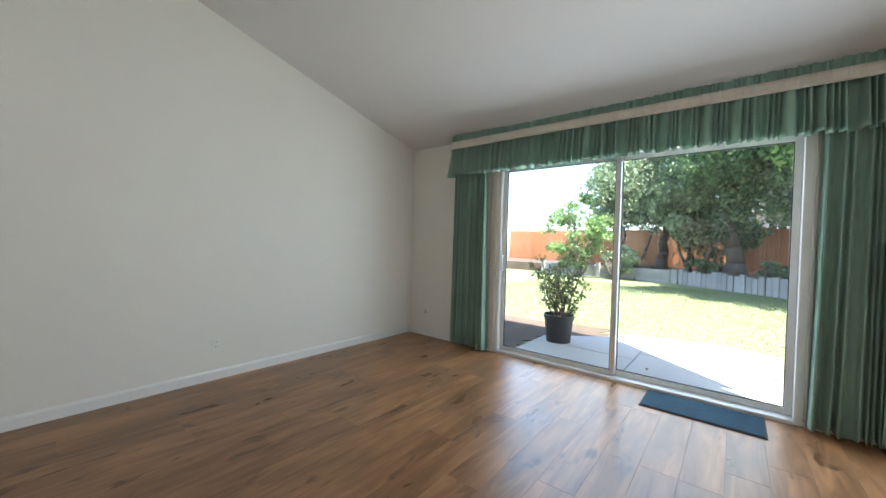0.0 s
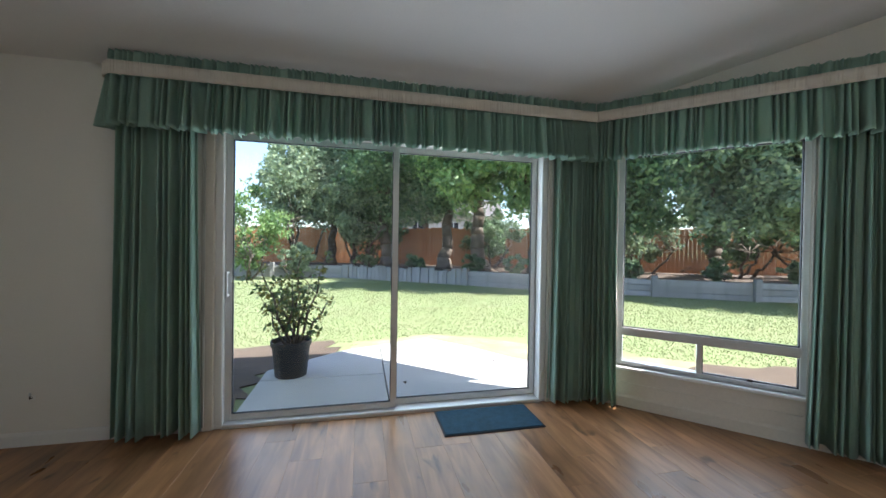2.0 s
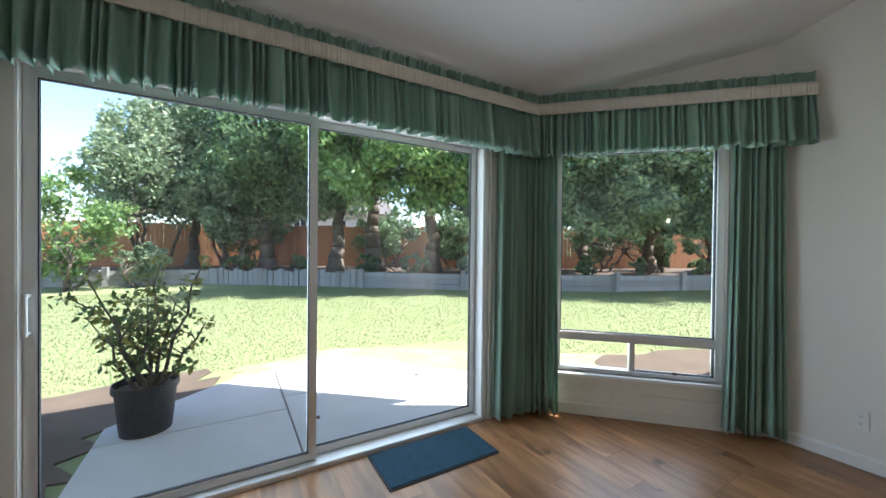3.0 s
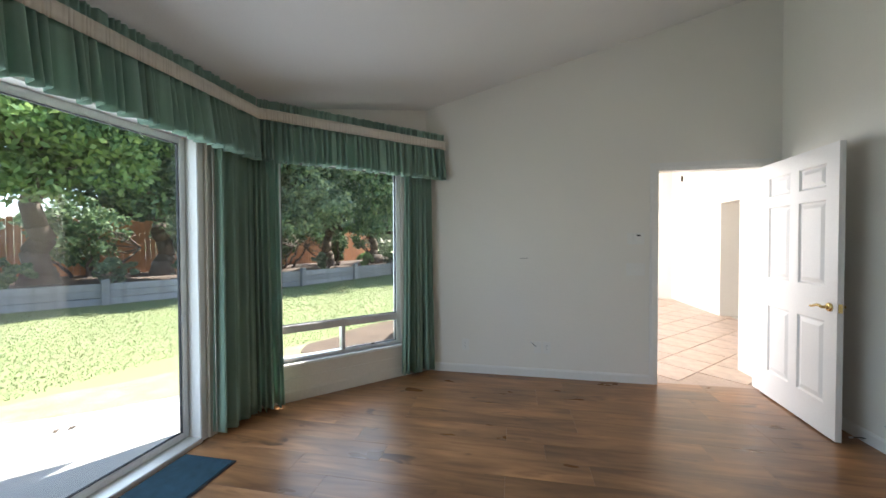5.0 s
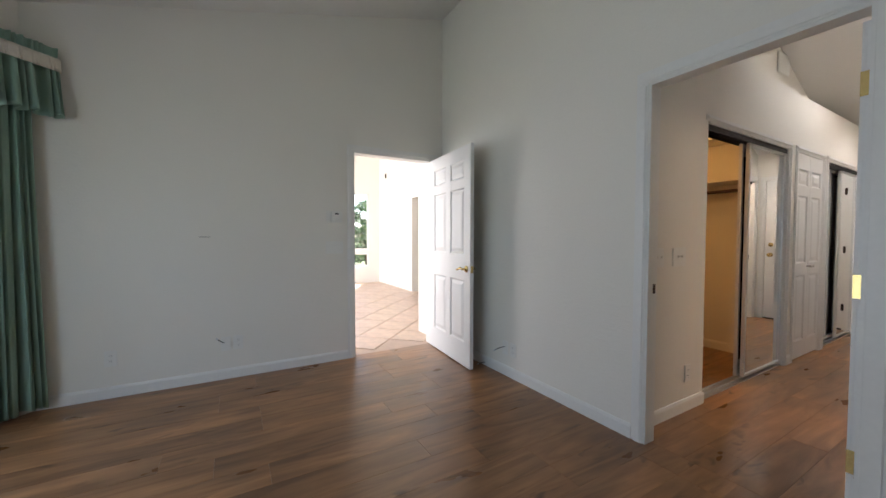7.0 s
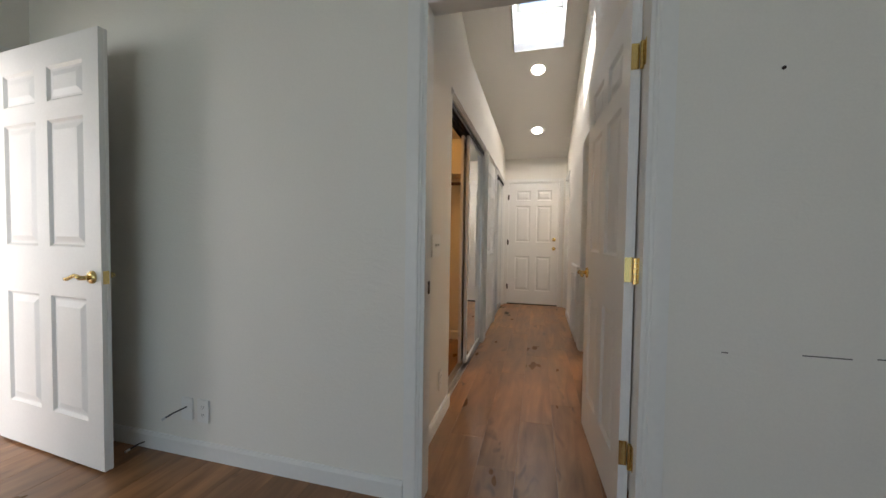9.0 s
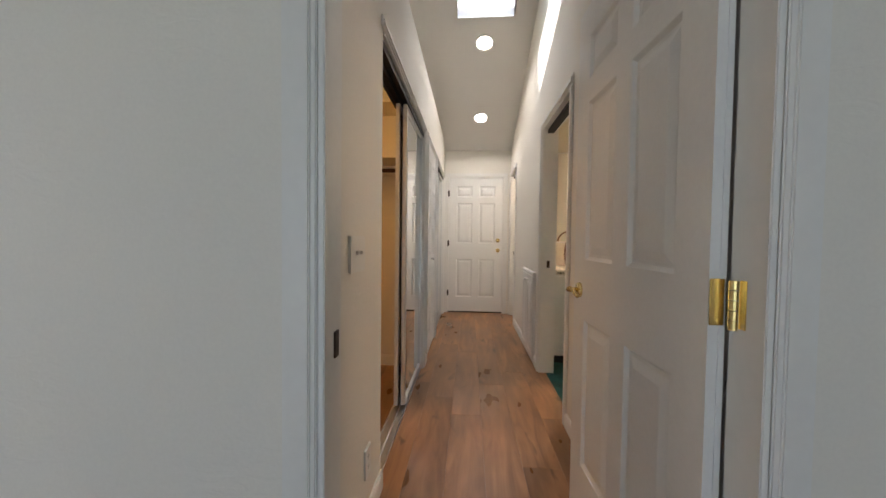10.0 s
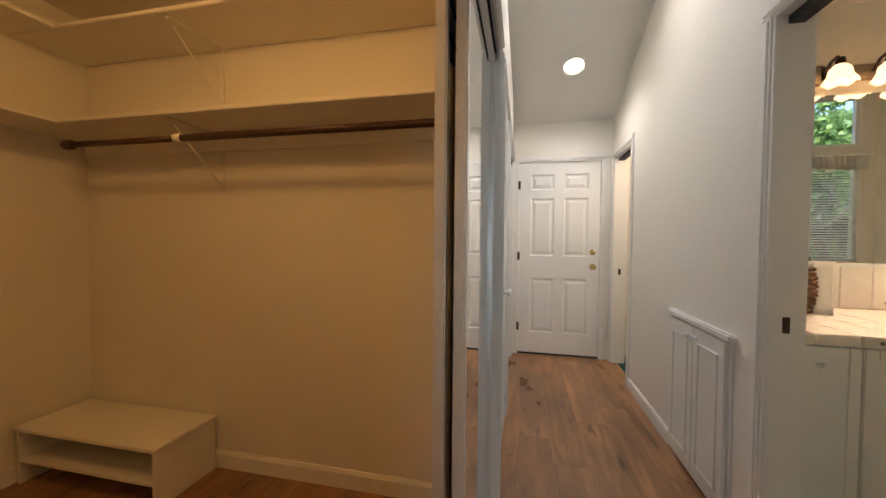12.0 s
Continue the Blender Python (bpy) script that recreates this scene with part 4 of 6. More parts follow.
for z in (0.30, 1.05, 1.80):
    bm = B()
    rod(bm, (-2.31, HALL_END + 0.010, z - 0.045), (-2.31, HALL_END + 0.010, z + 0.045), 0.007)
    box(bm, (-2.324, HALL_END + 0.004, z - 0.04), (-2.298, HALL_END + 0.008, z + 0.04), 0.001)
    fixed(part("hinge", bm, BRONZE, end_door, "small dark steel hinge"), end_door, end_m)
for z in (0.297, 1.005, 1.80):
    bm = B()
    box(bm, (-3.161, -4.502, z - 0.045), (-3.1585, -4.520, z + 0.05), 0.001)
    box(bm, (-3.149, -4.548, z - 0.045), (-3.121, -4.5455, z + 0.05), 0.001)
    for k in range(5):
        rod(bm, (-3.155, -4.530, z - 0.05 + k * 0.02), (-3.155, -4.530, z - 0.032 + k * 0.02), 0.008)
    h = fixed(part("hinge", bm, BRASS, hall_door, "polished brass butt hinge"), hall_door, hall_m)

# bifold linen door
bf = thing("bifold_door", pose(HALL_E + 0.012, -7.06, 0.015), "white panelled bifold linen closet door, closed", "door")
for k in range(2):
    a = panel_door("door_leaf", pose(0, 0, 0), 0.362, 2.0, "", (), (), "", 0.03, 1, [(0.17, 0.83), (0.95, 1.62), (1.72, 1.88)])
    m = pose(0.004, -0.002 - 0.366 * k, 0, 0, 0, -90)
    for c in list(a.children):
        c.parent = bf
        c.matrix_basis = m
    bpy.data.objects.remove(a)
for y in (-0.33, -0.40):
    bm = B()
    lathe(bm, [(0.0, 0.045), (0.014, 0.042), (0.017, 0.032), (0.008, 0.018), (0.009, 0.0)], 14, pose(-0.012, y, 0.905, 0, -90, 0))
    part("knob", bm, TRIM, bf, smooth=True)


def mirror_door(y0, y1, x, label, group):
    """A framed sliding mirror between y0 and y1."""
    ob = thing("mirror_door", pose(x, y0, 0.03), label, "mirror door", group)
    w, h = y1 - y0, 1.955
    for a, b, c, d in ((0, 0.028, 0, h), (w - 0.028, w, 0, h), (0.028, w - 0.028, 0, 0.022), (0.028, w - 0.028, h - 0.03, h)):
        bm = B()
        box(bm, (-0.014, a, c), (0.014, b, d), 0.004)
        part("frame_bar", bm, ALU, ob, "brushed aluminium")
    bm = B()
    box(bm, (-0.003, 0.026, 0.02), (0.003, w - 0.026, h - 0.028))
    part("mirror_glass", bm, MIRROR, ob)
    return ob


mirror_door(-6.855, -6.09, HALL_E + 0.035, "steel-framed mirrored closet door slid aside in its track", "mirrored closet doors")
mirror_door(-6.81, -6.075, HALL_E + 0.078, "steel-framed mirrored closet door behind the other one", "mirrored closet doors")
mirror_door(-9.11, -8.51, HALL_E + 0.035, "steel-framed mirrored closet door at the hall end", "mirrored closet doors")
mirror_door(-8.79, -8.13, HALL_E + 0.078, "steel-framed mirrored closet door half open", "mirrored closet doors")
for a, b in ((-6.86, -5.352), (-9.12, -7.93)):
    t = thing("closet_track", pose(HALL_E + 0.06, a, 0), "aluminium double sliding door track on the floor", "track", "closet door tracks")
    bm = B()
    box(bm, (-0.045, 0.015, 0.0), (0.045, b - a - 0.015, 0.006), 0.001)
    part("base", bm, STEEL, t)
    for x in (-0.045, -0.004, 0.041):
        bm = B()
        box(bm, (x, 0.015, 0.004), (x + 0.004, b - a - 0.015, 0.016), 0.001)
        part("rail", bm, STEEL, t)
    t = thing("closet_header_track", pose(HALL_E + 0.06, a, 1.985), "dark metal sliding door header track", "track", "closet door tracks")
    bm = B()
    box(bm, (-0.05, 0.015, 0.018), (0.05, b - a - 0.015, 0.031))
    for x in (-0.05, -0.003, 0.047):
        box(bm, (x, 0.015, -0.010), (x + 0.003, b - a - 0.015, 0.018))
    part("channel", bm, DARK, t)

# ---- patio door ----
pd = thing("sliding_patio_door", pose(-4.12, 0.02, 0.0), "white aluminium sliding glass patio door, closed", "patio door")
PW, PH = 2.515, 2.13
for n, lo, hi in (("frame_jamb", (0, -0.02, 0), (0.05, 0.12, PH)), ("frame_jamb", (PW - 0.05, -0.02, 0), (PW, 0.12, PH)), ("frame_head", (0.05, -0.02, PH - 0.05), (PW - 0.05, 0.12, PH)), ("sill", (0.05, -0.035, -0.02), (PW - 0.05, 0.13, 0.028))):
    bm = B()
    box(bm, lo, hi, 0.005)
    part(n, bm, ALU if n == "sill" else TRIM, pd)
for n, x0, x1, y in (("fixed_panel", 1.225, PW - 0.05, 0.075), ("sliding_panel", 0.05, 1.268, 0.025)):
    bm = B()
    for lo, hi in (((x0, y, 0.03), (x0 + 0.045, y + 0.035, 2.08)), ((x1 - 0.045, y, 0.03), (x1, y + 0.035, 2.08)), ((x0 + 0.045, y, 0.03), (x1 - 0.045, y + 0.035, 0.075)), ((x0 + 0.045, y, 2.035), (x1 - 0.045, y + 0.035, 2.08))):
        box(bm, lo, hi, 0.004)
    pnl = part(n, bm, ALU, pd)
    bm = B()
    box(bm, (x0 + 0.04, y + 0.014, 0.07), (x1 - 0.04, y + 0.020, 2.04))
    gl = part("pane", bm, GLASS, pnl)
    gl.visible_shadow = False
    bm = B()
    for lo, hi in (((x0 + 0.045, y + 0.008, 0.075), (x0 + 0.05, y + 0.026, 2.035)), ((x1 - 0.05, y + 0.008, 0.075), (x1 - 0.045, y + 0.026, 2.035)), ((x0 + 0.05, y + 0.008, 0.075), (x1 - 0.05, y + 0.026, 0.08)), ((x0 + 0.05, y + 0.008, 2.03), (x1 - 0.05, y + 0.026, 2.035))):
        box(bm, lo, hi)
    part("glazing_bead", bm, DARK, pnl)
    if n == "sliding_panel":
        bm = B()
        rod(bm, (x0 + 0.022, y - 0.045, 0.92), (x0 + 0.022, y - 0.045, 1.10), 0.010)
        for z in (0.93, 1.09):
            rod(bm, (x0 + 0.022, y - 0.045, z), (x0 + 0.022, y, z), 0.009)
        box(bm, (x0 + 0.005, y - 0.006, 0.90), (x0 + 0.042, y, 1.12), 0.003)
        part("handle", bm, ALU, pnl, "grey metal pull handle")
bm = B()
for x0, x1 in ((-4.18, -4.12), (-1.605, -1.545)):
    box(bm, (x0, -0.022, 0), (x1, -0.002, 2.19), 0.004)
box(bm, (-4.12, -0.022, 2.13), (-1.605, -0.002, 2.19), 0.004)
setting("patio_door_casing", bm, CREAMW, "cream painted casing round the patio door")

# ---- corner window ----
win = thing("window_1", DIAG, "white aluminium corner picture window with two low panes", "window", kind="structure")
a, b, z0, z1 = WIN
ZM = 0.61
for lo, hi in (((a, 0.03, z0), (a + 0.045, 0.11, z1)), ((b - 0.045, 0.03, z0), (b, 0.11, z1)), ((a + 0.045, 0.03, z1 - 0.045), (b - 0.045, 0.11, z1)), ((a + 0.045, 0.03, z0), (b - 0.045, 0.11, z0 + 0.03)), ((a + 0.045, 0.03, ZM - 0.03), (b - 0.045, 0.10, ZM + 0.035)), ((0.78, 0.035, z0 + 0.03), (0.815, 0.10, ZM - 0.03))):
    bm = B()
    box(bm, lo, hi, 0.004)
    part("window_frame", bm, ALU, win)
for lo, hi in (((a + 0.04, 0.065, ZM + 0.03), (b - 0.04, 0.071, z1 - 0.04)), ((a + 0.04, 0.066, z0 + 0.025), (0.785, 0.072, ZM - 0.025)), ((0.81, 0.056, z0 + 0.025), (b - 0.04, 0.062, ZM - 0.025))):
    bm = B()
    box(bm, lo, hi)
    gl = part("pane", bm, GLASS, win)
    gl.visible_shadow = False
bm = B()
for x0, x1, y0, y1 in ((a + 0.045, b - 0.045, ZM + 0.035, z1 - 0.045), (0.815, b - 0.045, z0 + 0.03, ZM - 0.03)):
    for lo, hi in (((x0, 0.05, y0), (x0 + 0.006, 0.08, y1)), ((x1 - 0.006, 0.05, y0), (x1, 0.08, y1)), ((x0, 0.05, y0), (x1, 0.08, y0 + 0.006)), ((x0, 0.05, y1 - 0.006), (x1, 0.08, y1))):
        box(bm, lo, hi)
part("gasket", bm, DARK, win)
bm = B()
box(bm, (1.08, 0.028, z0 + 0.032), (1.11, 0.05, z0 + 0.05), 0.002)
part("window_latch", bm, BRONZE, win)
bm = B()
box(bm, (a - 0.03, -0.035, z0 - 0.025), (b + 0.03, 0.03, z0), 0.006)
part("window_sill", bm, TRIM, win)
bm = B()
box(bm, (0.02, -0.012, 0.10), (DL - 0.02, -0.001, 0.20), 0.003)
box(bm, (0.02, -0.010, 0.203), (DL - 0.02, -0.001, z0 - 0.026), 0.003)
part("panel_board", bm, CREAMW, win)
bm = B()
for x0, x1 in ((a - 0.055, a), (b, b + 0.055)):
    box(bm, (x0, -0.016, z0), (x1, 0.002, z1 + 0.055), 0.004)
box(bm, (a, -0.016, z1), (b, 0.002, z1 + 0.055), 0.004)
part("window_casing", bm, CREAMW, win)

# ---- curtains ----


def cloth(path, z0, z1, amp, folds, seed, rows=14, flare=1.0, hem=0.01, spread=0.0, gather=0.0):
    """A pleated hanging: points along a plan path (x, y, outward x, outward y), folded in and out."""
    r = random.Random(seed)
    ph = [r.uniform(0, 6.28) for _ in range(6)]
    bm = B()
    n = folds * 12
    pts = []
    total = [0.0]
    for p, q in zip(path, path[1:]):
        total.append(total[-1] + math.hypot(q[0] - p[0], q[1] - p[1]))

    def along(s):
        s *= total[-1]
        for i in range(len(path) - 1):
            if s <= total[i + 1] + 1e-9:
                f = (s - total[i]) / max(1e-9, total[i + 1] - total[i])
                return [path[i][k] + (path[i + 1][k] - path[i][k]) * f for k in range(4)]
        return list(path[-1])
    grid = []
    for j in range(rows + 1):
        v = j / rows
        line = []
        for i in range(n + 1):
            u = i / n
            w = u + 0.35 / folds * math.sin(u * 6.28 * folds * 0.31 + ph[0]) + 0.28 / folds * math.sin(u * 6.28 * folds * 0.17 + ph[4]) + 0.12 / folds * math.sin(u * 6.28 * 2.3 + ph[1] + v * 0.7)
            a = 6.2832 * folds * w + ph[2]
            wave = math.copysign(abs(math.sin(a)) ** 0.75, math.sin(a)) + 0.25 * math.sin(2 * a + ph[3]) + 0.35 * math.sin(a * 0.53 + ph[4])
            size = amp * (0.55 + 0.45 * (1 - v) * flare + 0.25 * math.sin(u * 9 + ph[5]) * (1 - v))
            x, y, ox, oy = along(u)
            off = size * wave
            side = spread * (1 - v) ** 1.5 * (u - 0.5)
            off += gather * (1 - v) + gather * 0.6 * (1 - v) * math.sin(a * 0.37 + ph[3])
            z = z0 + (z1 - z0) * v
            if j == 0:
                z += hem * math.sin(a * 0.5 + ph[1]) + hem * 0.5 * math.sin(u * 11 + ph[0])
            line.append(bm.verts.new((x + ox * off - side * oy, y + oy * off + side * ox, z)))
        grid.append(line)
    for g0, g1 in zip(grid, grid[1:]):
        for i in range(n):
            bm.faces.new((g0[i], g0[i + 1], g1[i + 1], g1[i]))
    return bm


def thicken(ob, t):
    mod = ob.modifiers.new("thickness", "SOLIDIFY")
    mod.thickness, mod.offset = t, 0
    return ob


def diag_pt(u, v):
    p = DIAG @ Vector((u, v, 0))
    return (p.x, p.y, -R2, -R2)


def curtain(label, path, folds, seed, lining=None, amp=0.040):
    c = thing("curtain", pose(path[0][0], path[0][1], 0.02), label, "curtain", "green curtains")
    base = [(x - path[0][0], y - path[0][1], ox, oy) for x, y, ox, oy in path]
    thicken(part("drape", cloth(base, 0.015, 2.12, amp, folds, seed, 18, 1.25, 0.012, 0.06), CURTAIN, c, smooth=True), 0.003)
    if lining:
        l2 = [(x - path[0][0], y - path[0][1], ox, oy) for x, y, ox, oy in lining]
        thicken(part("lining", cloth(l2, 0.02, 2.12, 0.010, 2, seed + 1, 8), LINING, c, "pale lining at the edge", smooth=True), 0.002)
    return c


curtain("green pleated floor-length curtain drawn aside on the patio door", [(-4.66, -0.085, 0, -1), (-4.205, -0.085, 0, -1)], 10, 3, [(-4.215, -0.06, 0, -1), (-4.16, -0.05, 0, -1)])
curtain("green pleated curtain gathered in the corner by the patio door", [(-1.585, -0.09, 0, -1), (-1.24, -0.10, -0.2, -1), diag_pt(0.02, -0.11), diag_pt(0.22, -0.10)], 12, 8, [(-1.61, -0.07, 0, -1), (-1.56, -0.06, 0, -1)])
curtain("green pleated curtain at the edge of the corner window", [diag_pt(1.40, -0.075), diag_pt(1.70, -0.075)], 8, 15, [diag_pt(1.37, -0.05), diag_pt(1.42, -0.06)])


def valance(label, path, ends, seed, folds):
    """A gathered valance with a ruffled head, a smooth band and a skirt; returns to the wall at its ends."""
    v = thing("valance", pose(path[0][0], path[0][1], 2.012), label, "valance", "green valances")
    o = path[0]
    p = [(x - o[0], y - o[1], ox, oy) for x, y, ox, oy in path]
    thicken(part("skirt", cloth(p, 0.0, 0.325, 0.036, folds, seed, 9, 1.3, 0.010, 0.0, 0.022), CURTAIN, v, smooth=True), 0.003)
    thicken(part("head_ruffle", cloth(p, 0.375, 0.468, 0.024, int(folds * 1.25), seed + 1, 5, -0.6, 0.002), CURTAIN, v, smooth=True), 0.003)
    bm = cloth([(x + ox * 0.032, y + oy * 0.032, ox, oy) for x, y, ox, oy in p], 0.308, 0.392, 0.0025, folds * 2, seed + 2, 3, 0, 0.0)
    thicken(part("band", bm, BAND, v, "cream gathered band", smooth=True), 0.006)
    return v


valance("green gathered valance with a cream band above the patio door", [(-4.675, -0.01, -1, 0), (-4.675, -0.12, -1, -0.4), (-4.645, -0.16, 0, -1), (-1.275, -0.16, 0, -1)], 1, 21, 76)
valance("green gathered valance with a cream band above the corner window", [(-1.27, -0.163, -0.4, -0.92), diag_pt(0.09, -0.165), diag_pt(1.80, -0.165), diag_pt(1.82, -0.135)], 1, 33, 38)

# ---- small fittings ----
dm = thing("door_mat", pose(-2.185, -0.215, 0), "dark teal ribbed door mat on the wood floor", "door mat")
bm = B()
box(bm, (-0.378, -0.195, 0.0), (0.378, 0.185, 0.007), 0.003)
part("backing", bm, DARK, dm)
bm = B()
box(bm, (-0.365, -0.182, 0.006), (0.365, 0.172, 0.012), 0.002)
part("ribbed_top", bm, MAT, dm)


def plate(name, m, w, h, kind, label, group=""):
    """A wall plate in its own x-z plane, facing -y."""
    ob = thing(name, m, label, "outlet" if kind == "outlet" else "switch", group)
    bm = B()
    box(bm, (-w / 2, -0.008, -h / 2), (w / 2, 0, h / 2), 0.004)
    part("cover_plate", bm, PLATE, ob)
    n = max(1, round(w / 0.07)) if kind != "outlet" else 1
    for i in range(n):
        x = (i - (n - 1) / 2) * 0.046
        if kind == "toggle":
            bm = B()
            box(bm, (x - 0.005, -0.009, -0.012), (x + 0.005, -0.006, 0.012), 0.001)
            box(bm, (x - 0.0045, -0.018, -0.002), (x + 0.0045, -0.006, 0.010), 0.002)
            part("toggle", bm, PLATE, ob)
        elif kind == "outlet":
            for z in (-0.02, 0.02):
                bm = B()
                rod(bm, (x, -0.006, z), (x, -0.0085, z), 0.0165, 0.0155, 20)
                s = part("socket", bm, PLATE, ob)
                bm = B()
                for dx in (-0.006, 0.006):
                    box(bm, (x + dx - 0.001, -0.009, z - 0.002), (x + dx + 0.001, -0.0084, z + 0.006))
                rod(bm, (x, -0.0084, z - 0.008), (x, -0.009, z - 0.008), 0.002, sides=8)
                part("slots", bm, DARK, s)
    for z in (-h * 0.36, h * 0.36) if kind == "toggle" else (0,):
        bm = B()
        rod(bm, (0, -0.006, z), (0, -0.0072, z), 0.003, sides=8)
        part("screw", bm, STEEL, ob)
    return ob


FACE_W, FACE_E, FACE_N, FACE_S = -90, 90, 180, 0  # turns that make a plate look west, east, north, south
plate("wall_outlet", pose(-0.001, -1.615, 0.294, 0, 0, FACE_W), 0.075, 0.118, "outlet", "white duplex outlet low on the wall", "wall outlets")
plate("wall_outlet", pose(-0.001, -2.44, 0.30, 0, 0, FACE_W), 0.075, 0.118, "outlet", "white duplex outlet low on the wall", "wall outlets")
plate("wall_plate", pose(-0.001, -2.35, 0.30, 0, 0, FACE_W), 0.075, 0.118, "cable", "white cable plate with a loose black lead", "wall plates")
plate("light_switch", pose(-0.001, -3.26, 1.10, 0, 0, FACE_W), 0.165, 0.118, "toggle", "white triple toggle light switch", "light switches")
plate("wall_outlet", pose(-1.215, SOUTH + 0.001, 0.24, 0, 0, FACE_N), 0.075, 0.118, "outlet", "white duplex outlet low on the wall", "wall outlets")
plate("wall_plate", pose(-1.115, SOUTH + 0.001, 0.24, 0, 0, FACE_N), 0.075, 0.118, "cable", "white cable plate with a loose black lead", "wall plates")
plate("wall_outlet", pose(WEST + 0.001, -2.38, 0.304, 0, 0, FACE_E), 0.075, 0.118, "outlet", "white duplex outlet low on the wall", "wall outlets")
plate("wall_plate", pose(-5.145, -0.001, 0.303, 0, 0, FACE_S), 0.03, 0.03, "cable", "small cable stub on the wall", "wall plates")
plate("light_switch", pose(HALL_E - 0.001, -4.745, 1.074, 0, 0, FACE_W), 0.118, 0.122, "toggle", "white double toggle light switch", "light switches")
plate("light_switch", pose(HALL_E - 0.001, -4.99, 1.072, 0, 0, FACE_W), 0.165, 0.125, "toggle", "white double toggle light switch", "light switches")
plate("wall_outlet", pose(HALL_E - 0.001, -5.13, 0.262, 0, 0, FACE_W), 0.075, 0.12, "outlet", "white duplex outlet low on the hall wall", "wall outlets")


def lead(m, pts, label):
    ob = thing("cable", m, label, "cable", "loose cables")
    bm = B()
    for p, q in zip(pts, pts[1:]):
        rod(bm, p, q, 0.0035, sides=8)
    w = part("wire", bm, DARK, ob, smooth=True)
    bm = B()
    d = (Vector(pts[-1]) - Vector(pts[-2])).normalized()
    rod(bm, pts[-1], Vector(pts[-1]) + d * 0.02, 0.006, sides=10)
    part("connector", bm, STEEL, ob)


lead(pose(-0.007, -2.335, 0.31), [(0, 0, 0), (-0.02, 0.0, 0.005), (-0.035, 0.02, 0.02), (-0.04, 0.04, 0.04)], "short black coaxial lead out of the wall")
lead(pose(-1.115, SOUTH + 0.007, 0.25), [(0, 0, 0), (0.0, 0.03, 0.0), (0.03, 0.05, -0.015), (0.06, 0.06, -0.035)], "short black coaxial lead out of the wall")
lead(pose(-5.145, -0.007, 0.303), [(0, 0, 0), (0.0, -0.02, 0.0), (0.008, -0.03, 0.025)], "short black coaxial lead out of the wall")
lead(pose(-0.84, SOUTH + 0.016, 0.03), [(0, 0, 0), (0.0, 0.03, 0.004), (0.0, 0.07, 0.0)], "white spring door stop on the baseboard")

th = thing("thermostat", pose(-0.001, -3.26, 1.395, 0, 0, FACE_W), "white wall thermostat beside the doorway", "thermostat")
part("base", box(B(), (-0.075, -0.008, -0.055), (0.075, 0, 0.055), 0.003), PLATE, th)
part("body", box(B(), (-0.03, -0.028, -0.05), (0.055, -0.007, 0.048), 0.005), PLATE, th)
part("display", box(B(), (0.0, -0.0295, 0.022), (0.035, -0.0275, 0.036), 0.001), DARK, th)

mk = thing("wall_scuff", pose(-0.001, -2.215, 1.20, 0, 0, FACE_W), "grey scuff mark on the painted wall", "scuff")
part("mark", box(B(), (-0.04, -0.0012, -0.003), (0.04, 0, 0.003), 0.0005), material("scuff_grey", (0.40, 0.37, 0.33), 0.8), mk)
for x, z, w in ((-3.70, 0.756, 0.13), (-3.42, 0.745, 0.02), (-3.85, 0.762, 0.05)):
    mk = thing("wall_scuff", pose(x, SOUTH + 0.001, z, 0, 0, FACE_N), "dark scrape on the painted wall", "scuff", "wall scuffs")
    part("mark", box(B(), (-w / 2, -0.0012, -0.002), (w / 2, 0, 0.002), 0.0005), material("scrape_dark", (0.16, 0.15, 0.13), 0.8), mk)
nl = thing("wall_nail", pose(-3.55, SOUTH, 1.68), "small dark screw head in the wall", "screw")
part("head", rod(B(), (0, 0, 0), (0, 0.004, 0), 0.006), BRONZE, nl)

cz = room_top(-4.38)
cap = thing("smoke_detector", pose(-0.52, -4.38, cz - 0.004, -14.6, 0, 0), "tan round smoke detector on the sloping ceiling", "smoke detector")
part("ring", lathe(B(), [(0.0, -0.012), (0.055, -0.014), (0.07, -0.008), (0.072, 0.004)], 24), material("tan_cap", (0.42, 0.24, 0.10), 0.6), cap, smooth=True)
cap = thing("ceiling_fixture_patch", pose(-3.6, -1.9, room_top(-1.9) - 0.002, -14.6, 0, 0), "round painted patch on the ceiling", "ceiling patch")
part("disc", rod(B(), (0, 0, 0), (0, 0, 0.004), 0.08, sides=24), CEIL, cap)

# hall fixtures
SLOPE = math.degrees(math.atan(0.42))
GLOW = plain("lamp_glow", (1.0, 0.90, 0.74), 0.5, 0, 4.0)
for y in (-7.58, -8.60):
    d = thing("downlight", pose(-2.757, y, hall_top(y), SLOPE, 0, 0), "lit round recessed ceiling light with a white rim", "ceiling light", "recessed hall lights")
    part("rim", lathe(B(), [(0.078, -0.002), (0.082, -0.010), (0.098, -0.007), (0.10, 0.0)], 28), TRIM, d, smooth=True)
    part("lens", lathe(B(), [(0.0, -0.012), (0.05, -0.010), (0.079, -0.003)], 28), GLOW, d, "glowing lens", smooth=True)

